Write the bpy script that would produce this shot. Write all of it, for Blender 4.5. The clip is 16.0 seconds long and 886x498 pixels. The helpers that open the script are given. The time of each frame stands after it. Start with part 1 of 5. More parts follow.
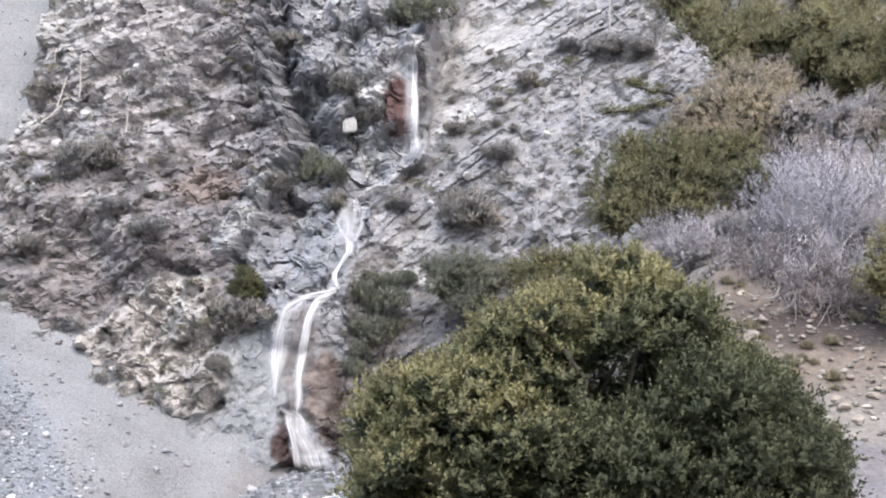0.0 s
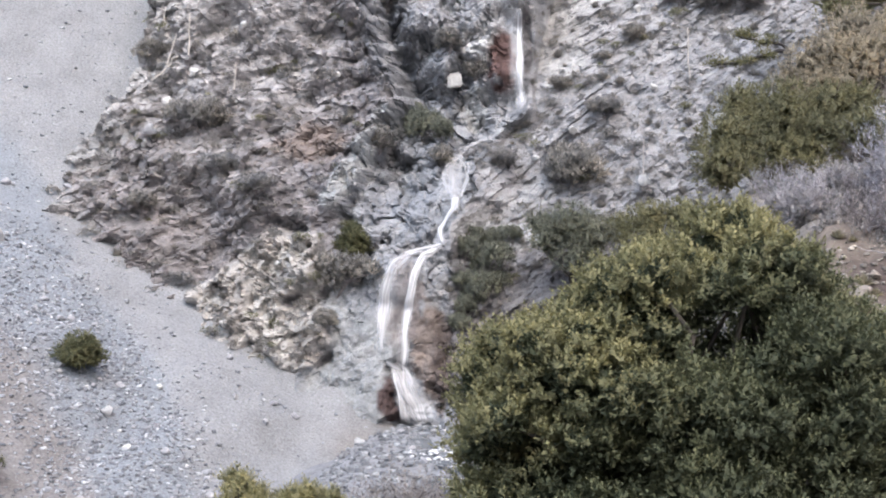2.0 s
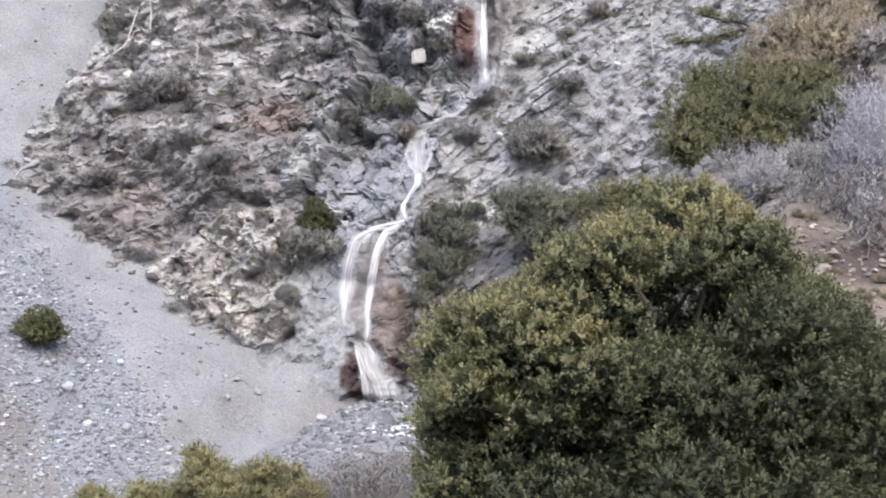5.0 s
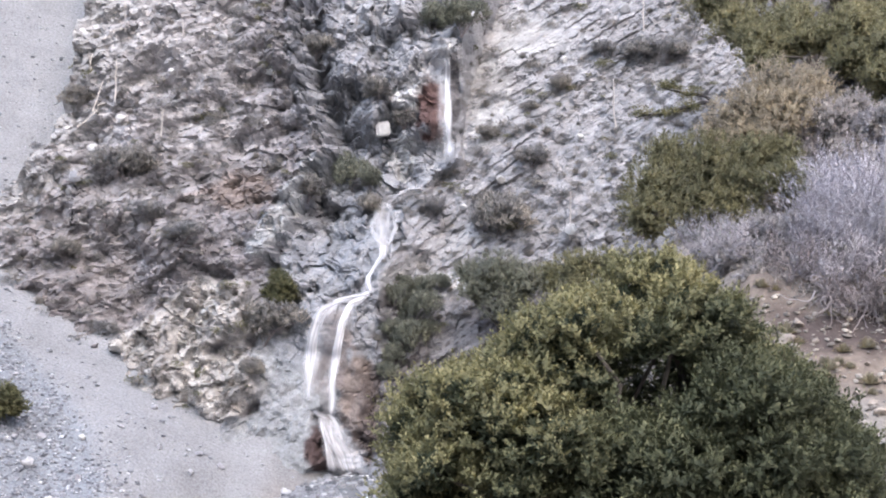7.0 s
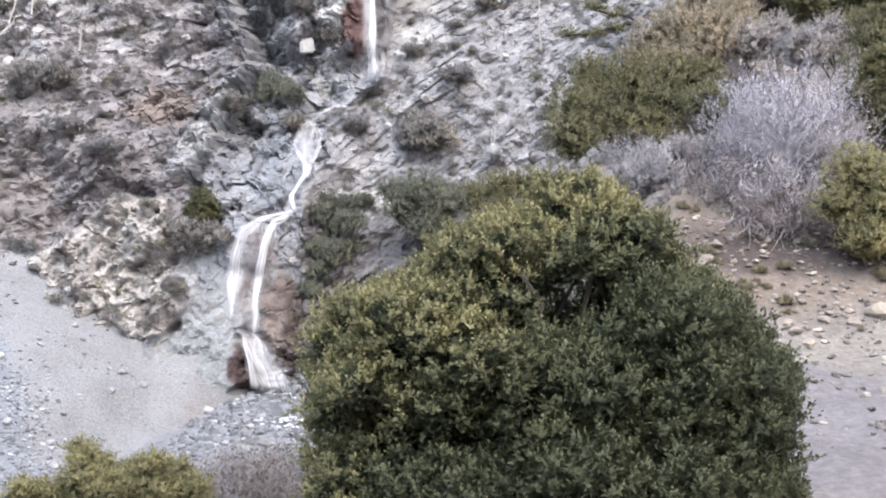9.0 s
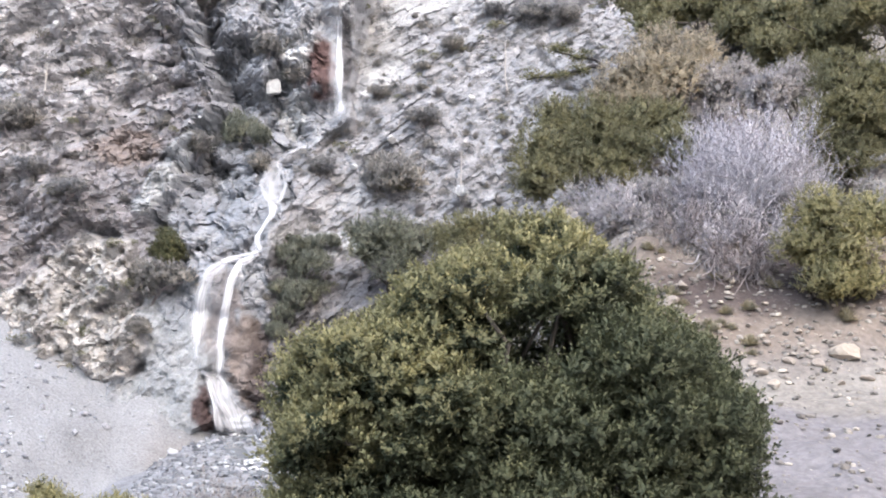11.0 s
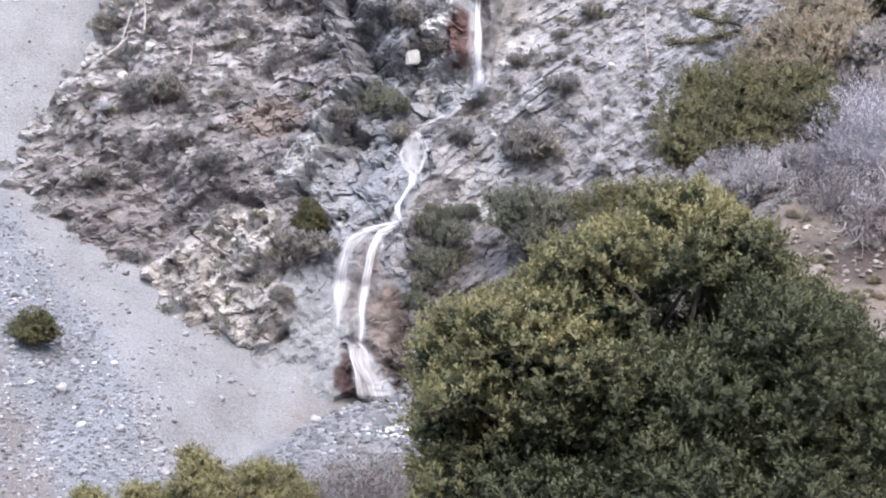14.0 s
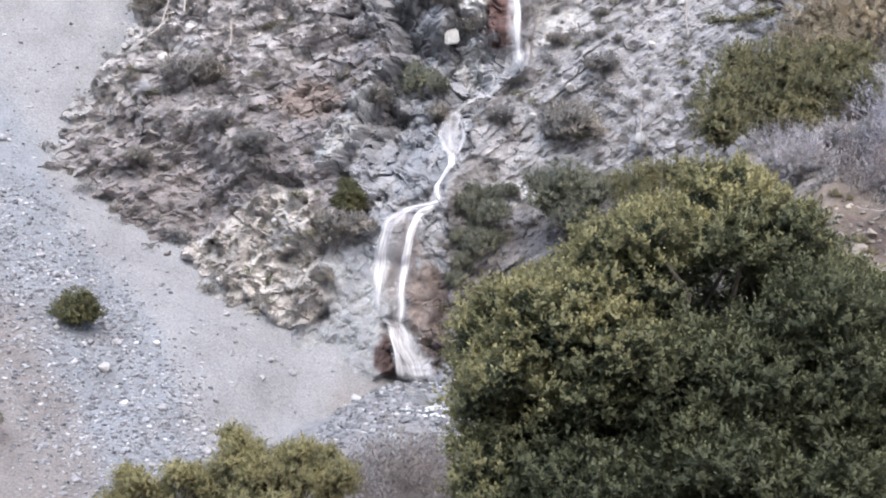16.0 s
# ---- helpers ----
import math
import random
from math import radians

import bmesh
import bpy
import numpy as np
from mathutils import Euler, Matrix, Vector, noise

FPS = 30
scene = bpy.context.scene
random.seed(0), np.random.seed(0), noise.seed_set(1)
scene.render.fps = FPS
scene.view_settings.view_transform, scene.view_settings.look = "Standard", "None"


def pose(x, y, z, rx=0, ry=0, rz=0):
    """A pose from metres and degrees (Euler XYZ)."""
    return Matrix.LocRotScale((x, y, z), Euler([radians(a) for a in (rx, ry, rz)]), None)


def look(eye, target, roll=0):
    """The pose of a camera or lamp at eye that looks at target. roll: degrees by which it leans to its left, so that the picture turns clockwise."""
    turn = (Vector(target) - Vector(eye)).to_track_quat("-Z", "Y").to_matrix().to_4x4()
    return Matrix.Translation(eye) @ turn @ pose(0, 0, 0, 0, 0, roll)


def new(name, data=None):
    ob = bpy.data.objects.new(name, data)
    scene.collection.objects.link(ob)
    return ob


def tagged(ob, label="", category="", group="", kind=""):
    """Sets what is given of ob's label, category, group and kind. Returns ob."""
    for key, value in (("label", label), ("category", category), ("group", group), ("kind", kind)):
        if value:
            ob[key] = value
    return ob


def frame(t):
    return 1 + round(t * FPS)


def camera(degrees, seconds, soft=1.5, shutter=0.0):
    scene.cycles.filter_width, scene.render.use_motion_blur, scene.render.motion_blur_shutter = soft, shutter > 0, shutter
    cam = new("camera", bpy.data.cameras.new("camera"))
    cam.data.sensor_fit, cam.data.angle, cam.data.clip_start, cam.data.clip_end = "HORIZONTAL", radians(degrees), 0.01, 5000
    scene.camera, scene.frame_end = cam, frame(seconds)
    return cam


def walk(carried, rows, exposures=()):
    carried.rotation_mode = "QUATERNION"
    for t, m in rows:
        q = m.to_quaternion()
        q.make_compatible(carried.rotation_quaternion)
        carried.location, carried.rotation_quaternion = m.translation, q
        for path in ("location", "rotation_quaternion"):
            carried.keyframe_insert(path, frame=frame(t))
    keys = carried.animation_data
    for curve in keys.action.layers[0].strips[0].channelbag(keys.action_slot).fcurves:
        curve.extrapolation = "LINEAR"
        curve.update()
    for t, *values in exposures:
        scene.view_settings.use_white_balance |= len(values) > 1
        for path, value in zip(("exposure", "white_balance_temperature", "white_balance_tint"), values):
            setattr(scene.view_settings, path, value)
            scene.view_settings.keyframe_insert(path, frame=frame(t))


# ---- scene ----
# ---- camera: it stands on the overlook and turns ----
EYE = 1.65
cam = camera(35.73, 16.0, soft=1.95, shutter=0.0)
ROWS = [
    (0, 6.000, -0.000, 0.000),
    (0.5, 6.504, 0.025, 0.206),
    (1, 6.823, 0.050, 0.525),
    (1.5, 5.925, -0.066, 1.806),
    (2, 4.116, -0.273, 4.381),
    (2.5, 3.745, -0.286, 5.616),
    (3, 2.787, -0.334, 5.638),
    (3.5, 2.624, -0.342, 5.293),
    (3.7, 2.549, -0.329, 4.912),
    (5.8, 5.079, -0.243, 2.011),
    (6, 5.823, -0.133, 1.855),
    (6.5, 6.110, -0.089, 1.506),
    (7, 6.145, -0.094, 1.389),
    (7.5, 6.127, -0.129, 1.315),
    (8, 5.958, -0.155, 1.061),
    (8.5, 3.486, -0.116, -0.459),
    (8.7, 2.764, -0.242, -1.152),
    (10.8, 4.143, -0.055, -3.140),
    (11, 4.504, -0.209, -3.211),
    (11.5, 6.037, -0.081, -3.249),
    (12, 6.403, -0.061, -3.111),
    (12.5, 6.474, -0.106, -1.927),
    (13, 5.772, -0.139, -0.476),
    (13.5, 4.194, -0.331, 1.570),
    (14, 3.189, -0.420, 2.587),
    (14.5, 2.706, -0.412, 3.076),
    (15, 2.374, -0.543, 3.610),
    (15.5, 2.322, -0.469, 3.987),
    (16, 2.343, -0.398, 4.234),
]
walk(cam, [(t, pose(0, 0, EYE, 90 + up, lean, turn)) for t, up, lean, turn in ROWS],
     exposures=((0.0, 0.77, 6500, 10), (1.5, 0.75, 6500, 10), (3.0, 0.62, 6500, 9.5), (6.0, 0.77, 6560, 12.5), (7.0, 0.81, 6390, 13), (8.0, 0.86, 6440, 11), (9.5, 0.95, 6490, 10), (11.0, 1.02, 6500, 10), (12.0, 0.96, 6350, 14), (13.5, 0.86, 6350, 14), (16.0, 0.79, 6450, 11)))

# ---- light: a pale high sky over a shaded valley, with a weak and very soft sun ----
SUN_UP, SUN_ROUND = 52.0, -25.0  # degrees: height, and bearing (0: behind the camera, minus: from its left)
sun = new("sun", bpy.data.lights.new("sun", "SUN"))
sun.data.energy, sun.data.angle, sun.data.color = 1.5, radians(28), (0.82, 0.905, 1.0)
a, e = radians(SUN_ROUND), radians(SUN_UP)
sun_from = Vector((math.sin(a) * math.cos(e), -math.cos(a) * math.cos(e), math.sin(e)))
sun.matrix_world = look(sun_from * 200, (0, 0, 0))
world = bpy.data.worlds.new("world")
scene.world = world
world.use_nodes = True
wn, wl = world.node_tree.nodes, world.node_tree.links
sky = wn.new("ShaderNodeTexSky")
sky.sky_type, sky.sun_disc = "NISHITA", False
sky.sun_elevation, sky.sun_rotation = e, math.pi + a
sky.air_density, sky.dust_density, sky.ozone_density = 1.0, 4.0, 1.0
pale = wn.new("ShaderNodeHueSaturation")
pale.inputs["Saturation"].default_value = 1.12
wl.new(sky.outputs[0], pale.inputs["Color"])
wl.new(pale.outputs[0], wn["Background"].inputs[0])
wn["Background"].inputs[1].default_value = 0.185


# ---- land shape ----
def scatter(ix, iy, seed):
    h = (ix.astype(np.int64) * 374761393 + iy.astype(np.int64) * 668265263 + seed * 1442695041) & 0xFFFFFFFF
    h = ((h ^ (h >> 13)) * 1274126177) & 0xFFFFFFFF
    h = ((h ^ (h >> 15)) * 73244475) & 0xFFFFFFFF
    return ((h ^ (h >> 16)) & 0xFFFFF) / 1048575.0


def vnoise(x, y, seed=0):
    """Smooth noise from -1 to 1 on a lattice of unit cells."""
    ix, iy = np.floor(x), np.floor(y)
    fx, fy = x - ix, y - iy
    ux, uy = fx * fx * fx * (fx * (fx * 6 - 15) + 10), fy * fy * fy * (fy * (fy * 6 - 15) + 10)
    v00, v10 = scatter(ix, iy, seed), scatter(ix + 1, iy, seed)
    v01, v11 = scatter(ix, iy + 1, seed), scatter(ix + 1, iy + 1, seed)
    return 2 * ((v00 * (1 - ux) + v10 * ux) * (1 - uy) + (v01 * (1 - ux) + v11 * ux) * uy) - 1


def fbm(x, y, octaves=4, seed=0, gain=0.5):
    total, amp = 0 * x, 1.0
    for k in range(octaves):
        total = total + amp * vnoise(x, y, seed + 17 * k)
        x, y, amp = 1.6 * x - 1.2 * y + 3.7, 1.2 * x + 1.6 * y - 9.1, amp * gain
    return total


def blocks(x, y, seed):
    """Broken rock: each cell of an uneven net has a height and a tilt of its own. Returns that, and how near a joint is."""
    ix, iy = np.floor(x), np.floor(y)
    best, second, value = 9.0 + 0 * x, 9.0 + 0 * x, 0 * x
    for dx in (-1, 0, 1):
        for dy in (-1, 0, 1):
            cx, cy = ix + dx, iy + dy
            px, py = cx + scatter(cx, cy, seed), cy + scatter(cx, cy, seed + 1)
            d = np.hypot(x - px, y - py)
            v = (scatter(cx, cy, seed + 2) - 0.5) + (scatter(cx, cy, seed + 3) - 0.5) * 1.2 * (x - px) + (scatter(cx, cy, seed + 4) - 0.3) * 1.2 * (y - py)
            near = d < best
            second = np.where(near, best, np.minimum(second, d))
            value, best = np.where(near, v, value), np.where(near, d, best)
    return value, second - best


def step(a, b, x):
    t = np.clip((x - a) / (b - a), 0, 1)
    return t * t * (3 - 2 * t)


def bump(x, z, cx, cz, rx, rz):
    return np.exp(-(((x - cx) / rx) ** 2 + ((z - cz) / rz) ** 2) ** 1.5)


def rib(x, z, ax, az, bx, bz, r):
    """1 along the line from a to b, falling off sideways."""
    k = np.clip(((x - ax) * (bx - ax) + (z - az) * (bz - az)) / ((bx - ax) ** 2 + (bz - az) ** 2), 0, 1)
    return np.exp(-((x - ax - k * (bx - ax)) ** 2 + (z - az - k * (bz - az)) ** 2) / r ** 2)


def gully_left(z):  # the edge of the great buttress, by height
    return np.interp(z, (-3.49, 3.27, 6.46, 9.93, 12.77, 16.13, 19.42, 22.92, 27.73, 32.89, 40.19), (-11.94, -13.37, -12.87, -14.11, -14.17, -13.29, -11.36, -13.00, -14.22, -14.52, -14.90))


def gully_right(z):  # the edge of the slab slope
    return np.interp(z, (-2.99, 1.53, 4.39, 7.69, 9.28, 11.85, 15.73, 18.86, 23.34, 28.24, 33.18, 40.88), (-5.80, -6.12, -6.46, -6.49, -6.39, -5.35, -4.67, -1.64, -1.16, -1.41, 0.27, 5.60))


def buttress_end(z):  # where the buttress meets the scree chute
    return np.interp(z, (-3.49, 8.02, 13.34, 16.68, 20.43, 26.36, 32.60, 42.73), (-31.15, -33.50, -34.65, -32.98, -30.71, -29.90, -30.55, -31.91))


def gully_floor(z):
    return np.interp(z, (-9, -4, -2.9, 2.0, 3.0, 8.0, 9.2, 12.5, 18.2, 19.6, 27.6, 31.5, 45, 80), (85, 86, 86.2, 87.3, 88.2, 89.4, 90.5, 93, 98.6, 100.2, 102.2, 105.2, 122, 160))


def zones(x, z):
    """How far each kind of rock holds at (x, z): buttress, slab slope, pale outcrop, worn grey mound."""
    wob = 0.5 * fbm(x * 0.5, z * 0.5, 3, 5)
    left = step(0.6, -0.6, x - gully_left(z) + wob)
    right = step(-0.5, 0.5, x - gully_right(z) + wob * 0.6)
    crop = np.maximum.reduce([bump(x, z, -17.13, 6.99, 3.1, 2.6), bump(x, z, -19.6, 4.3, 3.3, 3.0), bump(x, z, -16.29, 2.22, 2.9, 2.7)])
    crop = step(0.3, 0.6, crop + 0.22 * fbm(x * 0.6, z * 0.6, 3, 8))
    mound = np.maximum(np.maximum(bump(x, z, -11.78, 1.88, 2.4, 3.2), bump(x, z, -12.29, -1.19, 3.3, 2.5)), bump(x, z, -12.84, 4.16, 1.5, 1.6))
    mound = step(0.25, 0.65, mound + 0.2 * fbm(x * 0.8, z * 0.8, 4, 9))
    return left, right, crop, mound


def mountain(x, z):
    """How far away (y) the mountainside stands at (x, z)."""
    x, z = np.asarray(x, float), np.asarray(z, float)
    left, right, crop, mound = zones(x, z)
    big = fbm(x * 0.14, z * 0.14, 3, 21)
    d_left = 82.5 + 0.6 * (z + 3) - 1.3 * big + 2.6 * np.maximum(0, x - gully_left(z) + 0.5 * fbm(x * 0.5, z * 0.6, 3, 35)) + np.minimum(45, 6.0 * np.maximum(0, buttress_end(z) - x))
    d_right = 84.0 + 0.72 * (z + 3) - 0.10 * x - 0.35 * big + 1.6 * np.maximum(0, gully_right(z) - x)
    d_back = gully_floor(z) - 1.8 * fbm(x * 0.3, z * 0.22, 3, 31) + 3.2 * step(12, 16, z) * np.exp(-((x - gully_left(z) - 1.7 + 0.6 * vnoise(z * 0.6, z * 0 + 0.5, 33)) / 1.0) ** 2)
    d_back = d_back + (1.3 + 2.2 * step(17, 20, z)) * np.maximum(0, x - gully_right(z) - 0.3) + 0.8 * np.maximum(0, gully_left(z) - x)
    d = np.minimum(np.minimum(d_left, d_right), d_back)
    d = d * (1 - mound) + (83.4 + 0.5 * (z + 3) + 0.22 * (x + 12)) * mound
    wx, wz = x + 0.7 * fbm(x * 0.7, z * 0.7, 3, 87), z + 0.7 * fbm(x * 0.7, z * 0.7, 3, 88)
    lump, lump_edge = blocks(wx * 0.62 + 0.15 * wz, wz * 0.70, 77)
    knob, knob_edge = blocks(wx * 1.5, wz * 1.6, 78)
    d = d - 1.4 * crop - 1.3 * rib(x, z, -12.24, 16.52, -14.53, 11.66, 0.9)
    b5, _ = blocks(x * 2.3 + 0.5 * z, z * 2.6, 59)
    # beds that rise to the right across the slabs: here and there they stand out as ledges, rubble lies between
    u, v = x * 0.80 + z * 0.60, -x * 0.60 + z * 0.80
    broken, _ = blocks(u * 0.50, v * 1.05, 51)
    w = v / 1.1 + 0.8 * fbm(u * 0.07, v * 0.25, 2, 41) + 0.4 * broken
    shown = step(0.0, 0.6, fbm(u * 0.09, v * 0.17, 3, 46))
    ledge = (1 - (w - np.floor(w))) ** 1.4 * np.clip(0.6 + 1.1 * fbm(u * 0.35, v * 0.35, 3, 44), 0.0, 1.4) * (0.22 + 0.78 * shown)
    b4, _ = blocks(u * 1.1, v * 2.1, 58)
    d_slab = -0.38 * ledge - 0.30 * broken - 0.27 * b4 - 0.18 * b5 - 0.16 * fbm(u * 1.1, v * 1.7, 3, 65) - 0.45 * fbm(x * 0.33, z * 0.33, 4, 61)
    # blocky ledges on the buttress
    u2, v2 = x * 0.90 + z * 0.43, -x * 0.43 + z * 0.90
    b1, _ = blocks(u2 * 0.42, v2 * 0.66, 53)
    w2 = v2 / 1.7 + 0.6 * fbm(u2 * 0.12, v2 * 0.3, 2, 43) + 0.5 * b1
    b2, _ = blocks(u2 * 0.95 + 0.3 * b1, v2 * 1.7, 57)
    d_blocky = -0.16 * (1 - (w2 - np.floor(w2))) ** 1.4 - 0.85 * b1 - 0.50 * b2 - 0.30 * b5 - 0.85 * fbm(x * 0.30, z * 0.36, 4, 63)
    d_crop = -0.55 * knob - 0.34 * b5 - 0.55 * lump - 0.8 * fbm(x * 0.45, z * 0.45, 4, 73)
    d_mound = -0.55 * fbm(x * 0.30, z * 0.34, 3, 75) - 0.30 * fbm(x * 0.9, z * 0.9, 4, 76) - 0.20 * knob - 0.10 * b5
    # boulders wedged in the gully
    d_gully = -0.85 * lump - 0.45 * np.minimum(lump_edge, 0.55) - 0.50 * knob - 0.20 * np.minimum(knob_edge, 0.4) - 0.26 * b5 - 0.6 * fbm(x * 0.5, z * 0.5, 4, 79)
    fine = np.where(right > 0.5, d_slab * right + d_gully * (1 - right), d_blocky * left + d_gully * (1 - left))
    fine = fine * (1 + 0.7 * np.exp(-((x - gully_left(z) - 0.6) / 1.7) ** 2) * step(11, 15, z))
    fine = fine * (1 - crop) + d_crop * crop
    fine = fine * (1 - mound) + d_mound * mound
    # the water has worn its bed smooth
    bed = bump(x, z, -8.69, 2.59, 2.6, 6.5) + bump(x, z, -2.17, 23.56, 1.5, 4.5) + 0.9 * bump(x, z, 3.39, 30.31, 4.5, 2.2) + bump(x, z, -6.54, 11.74, 0.8, 3.6) + 0.6 * bump(x, z, 0.7, 25.0, 1.6, 3.6)
    return d + fine * (1 - 0.85 * np.clip(bed, 0, 1))


def scree(x, y):
    """The height of the scree fan at (x, y)."""
    x, y = np.asarray(x, float), np.asarray(y, float)
    z = -3.5 + 0.50 * (y - 82.3) + 0.45 * (-10.3 - x)
    z = z + (0.6 * np.exp(-((x + 19.8) / 2.2) ** 2) - 0.35 * np.exp(-((x + 14.0) / 2.0) ** 2)) * step(92, 87, y) - 0.5 * np.maximum(0, x + 12.4) + 0.75 * np.maximum(0, y - 91) + 0.5 * fbm(x * 0.09, y * 0.06, 3, 81) + 0.10 * fbm(x * 0.7, y * 0.45, 4, 83) + 0.25 * vnoise((x * 0.75 - y * 0.4) * 0.5, (x + y) * 0.06, 85)
    return z


def land(x, y):
    """The height of the valley ground, the near ledge and the bank beside it."""
    x, y = np.asarray(x, float), np.asarray(y, float)
    z = np.interp(y, (-300, -60, -8, 2.0, 6, 14, 26, 40, 58, 86, 95, 140, 400), (60, 12, 0.2, 0.0, -0.6, -5.4, -6.6, -5.8, -4.9, -3.2, -3.0, 10, 90))
    rise = np.interp(y, (0, 20, 33, 37, 40.5, 43, 47, 51, 62, 68, 80, 92, 110, 400), (-7, -4.5, -1.9, -0.7, 0.4, 2.4, 5.6, 6.5, 8.7, 11.8, 18.6, 27, 42, 150))
    edge = np.interp(y, (30, 46, 55, 62, 70, 85, 110), (8.0, 9.5, 9.0, 8.5, 14.0, 21.0, 34.0))  # the left shoulder of the bank
    bank = rise - 1.3 * np.maximum(0, edge - x) + 0.12 * np.maximum(0, x - 13)
    z = z - 0.4 * np.minimum(20, np.maximum(0, -9 - x)) * step(25, 45, y)
    k = 1.2
    z = np.maximum(z, bank) + k * np.exp(-np.abs(z - bank) / k) * 0.3
    z = z + 0.35 * np.maximum(0, np.abs(x + 4) - 60) + (0.35 * fbm(x * 0.16, y * 0.16, 3, 91) + 0.13 * fbm(x * 0.9, y * 0.9, 4, 93)) * step(3.0, 9.0, np.hypot(x, y))
    return z
# ---- end of land shape ----


# ---- materials ----
def material(name, rough=0.85, metal=0.0):
    m = bpy.data.materials.new(name)
    m.use_nodes = True
    n, l = m.node_tree.nodes, m.node_tree.links
    b = n["Principled BSDF"]
    b.inputs["Roughness"].default_value, b.inputs["Metallic"].default_value = rough, metal
    b.inputs["Specular IOR Level"].default_value = 0.25
    return m, n, l, b


def place_node(n, l, scale, turn=(0, 0, 0)):
    c, m = n.new("ShaderNodeTexCoord"), n.new("ShaderNodeMapping")
    m.vector_type = "TEXTURE"  # turned first, then scaled along the beds
    m.inputs["Scale"].default_value, m.inputs["Rotation"].default_value = [1 / s for s in scale], turn
    l.new(c.outputs["Object"], m.inputs[0])
    return m.outputs[0]


def noise_node(n, l, where, scale, detail=6, rough=0.6):
    t = n.new("ShaderNodeTexNoise")
    t.inputs["Scale"].default_value, t.inputs["Detail"].default_value, t.inputs["Roughness"].default_value = scale, detail, rough
    l.new(where, t.inputs["Vector"])
    return t.outputs["Fac"]


def ramp_node(n, l, fac, stops):
    r = n.new("ShaderNodeValToRGB")
    while len(r.color_ramp.elements) < len(stops):
        r.color_ramp.elements.new(0.5)
    for el, (p, c) in zip(r.color_ramp.elements, stops):
        el.position, el.color = p, (*c, 1) if len(c) == 3 else c
    l.new(fac, r.inputs[0])
    return r.outputs[0]


def mix_node(n, l, fac, a, b, how="MIX"):
    m = n.new("ShaderNodeMix")
    m.data_type, m.blend_type = "RGBA", how
    for socket, v in ((m.inputs[0], fac), (m.inputs[6], a), (m.inputs[7], b)):
        if isinstance(v, (int, float)):
            socket.default_value = v
        elif isinstance(v, tuple):
            socket.default_value = (*v, 1)
        else:
            l.new(v, socket)
    return m.outputs[2]


def bump_node(n, l, b, height, strength, distance):
    t = n.new("ShaderNodeBump")
    t.inputs["Strength"].default_value, t.inputs["Distance"].default_value = strength, distance
    l.new(height, t.inputs["Height"])
    l.new(t.outputs[0], b.inputs["Normal"])


def rock_material(name, turn, stretch, grain=0.55, much=1.0):
    """Weathered rock whose kind (colour, with some painted shade) is laid down by the colour attribute, with beds,
    cracks, lichen and grit.
    """
    m, n, l, b = material(name, 0.9)
    at = n.new("ShaderNodeAttribute")
    at.attribute_name = "surface_colour"
    flat = place_node(n, l, (1, 1, 1))
    bed = place_node(n, l, stretch, turn)
    coarse, mid, fine = noise_node(n, l, bed, 0.55, 8, 0.68), noise_node(n, l, bed, 2.6, 8, 0.7), noise_node(n, l, flat, 9.0, 5, 0.7)
    tone = mix_node(n, l, 0.5, ramp_node(n, l, coarse, ((0.30, (1 - 0.42 * much,) * 3), (0.50, (0.98, 0.975, 0.975)), (0.70, (1 + 0.38 * much,) * 3))),
                    ramp_node(n, l, mid, ((0.30, (1 - 0.50 * much,) * 3), (0.50, (1.0, 0.995, 0.99)), (0.68, (1 + 0.6 * much,) * 3))))
    col = mix_node(n, l, 1.0, at.outputs["Color"], tone, "MULTIPLY")
    grit = ramp_node(n, l, fine, ((0.32, (0.66, 0.66, 0.67)), (0.5, (1, 1, 1)), (0.68, (1.3, 1.3, 1.28))))
    col = mix_node(n, l, grain, col, mix_node(n, l, 1.0, col, grit, "MULTIPLY"))
    l.new(col, b.inputs["Base Color"])
    cell = n.new("ShaderNodeTexVoronoi")
    cell.inputs["Scale"].default_value = 1.9
    l.new(bed, cell.inputs["Vector"])
    add = n.new("ShaderNodeMath")
    add.operation = "MULTIPLY_ADD"
    l.new(mid, add.inputs[0])
    add.inputs[1].default_value = 1.4
    l.new(cell.outputs["Distance"], add.inputs[2])
    bump_node(n, l, b, add.outputs[0], 0.65, 0.2)
    return m


def plain_material(name, dark, light, scale=3.0, rough=0.85, depth=0.02, stretch=(1, 1, 1), single=False):
    m, n, l, b = material(name, rough)
    where = place_node(n, l, stretch)
    a, c = noise_node(n, l, where, scale, 8, 0.68), noise_node(n, l, where, scale * 5.3, 4, 0.6)
    col = mix_node(n, l, 0.35, ramp_node(n, l, a, ((0.3, dark), (0.7, light))), ramp_node(n, l, c, ((0.3, dark), (0.7, light))))
    if single:  # joined stones: a shade for each
        r = ramp_node(n, l, n.new("ShaderNodeNewGeometry").outputs["Random Per Island"], ((0.0, (0.50, 0.50, 0.52)), (0.6, (0.95, 0.95, 0.96)), (0.9, (1.25, 1.25, 1.24)), (1.0, (1.9, 1.88, 1.84))))
    else:
        r = ramp_node(n, l, n.new("ShaderNodeObjectInfo").outputs["Random"], ((0.0, (0.82, 0.82, 0.84)), (1.0, (1.16, 1.15, 1.12))))
    l.new(mix_node(n, l, 1.0, col, r, "MULTIPLY"), b.inputs["Base Color"])
    bump_node(n, l, b, a, 0.6, depth)
    return m


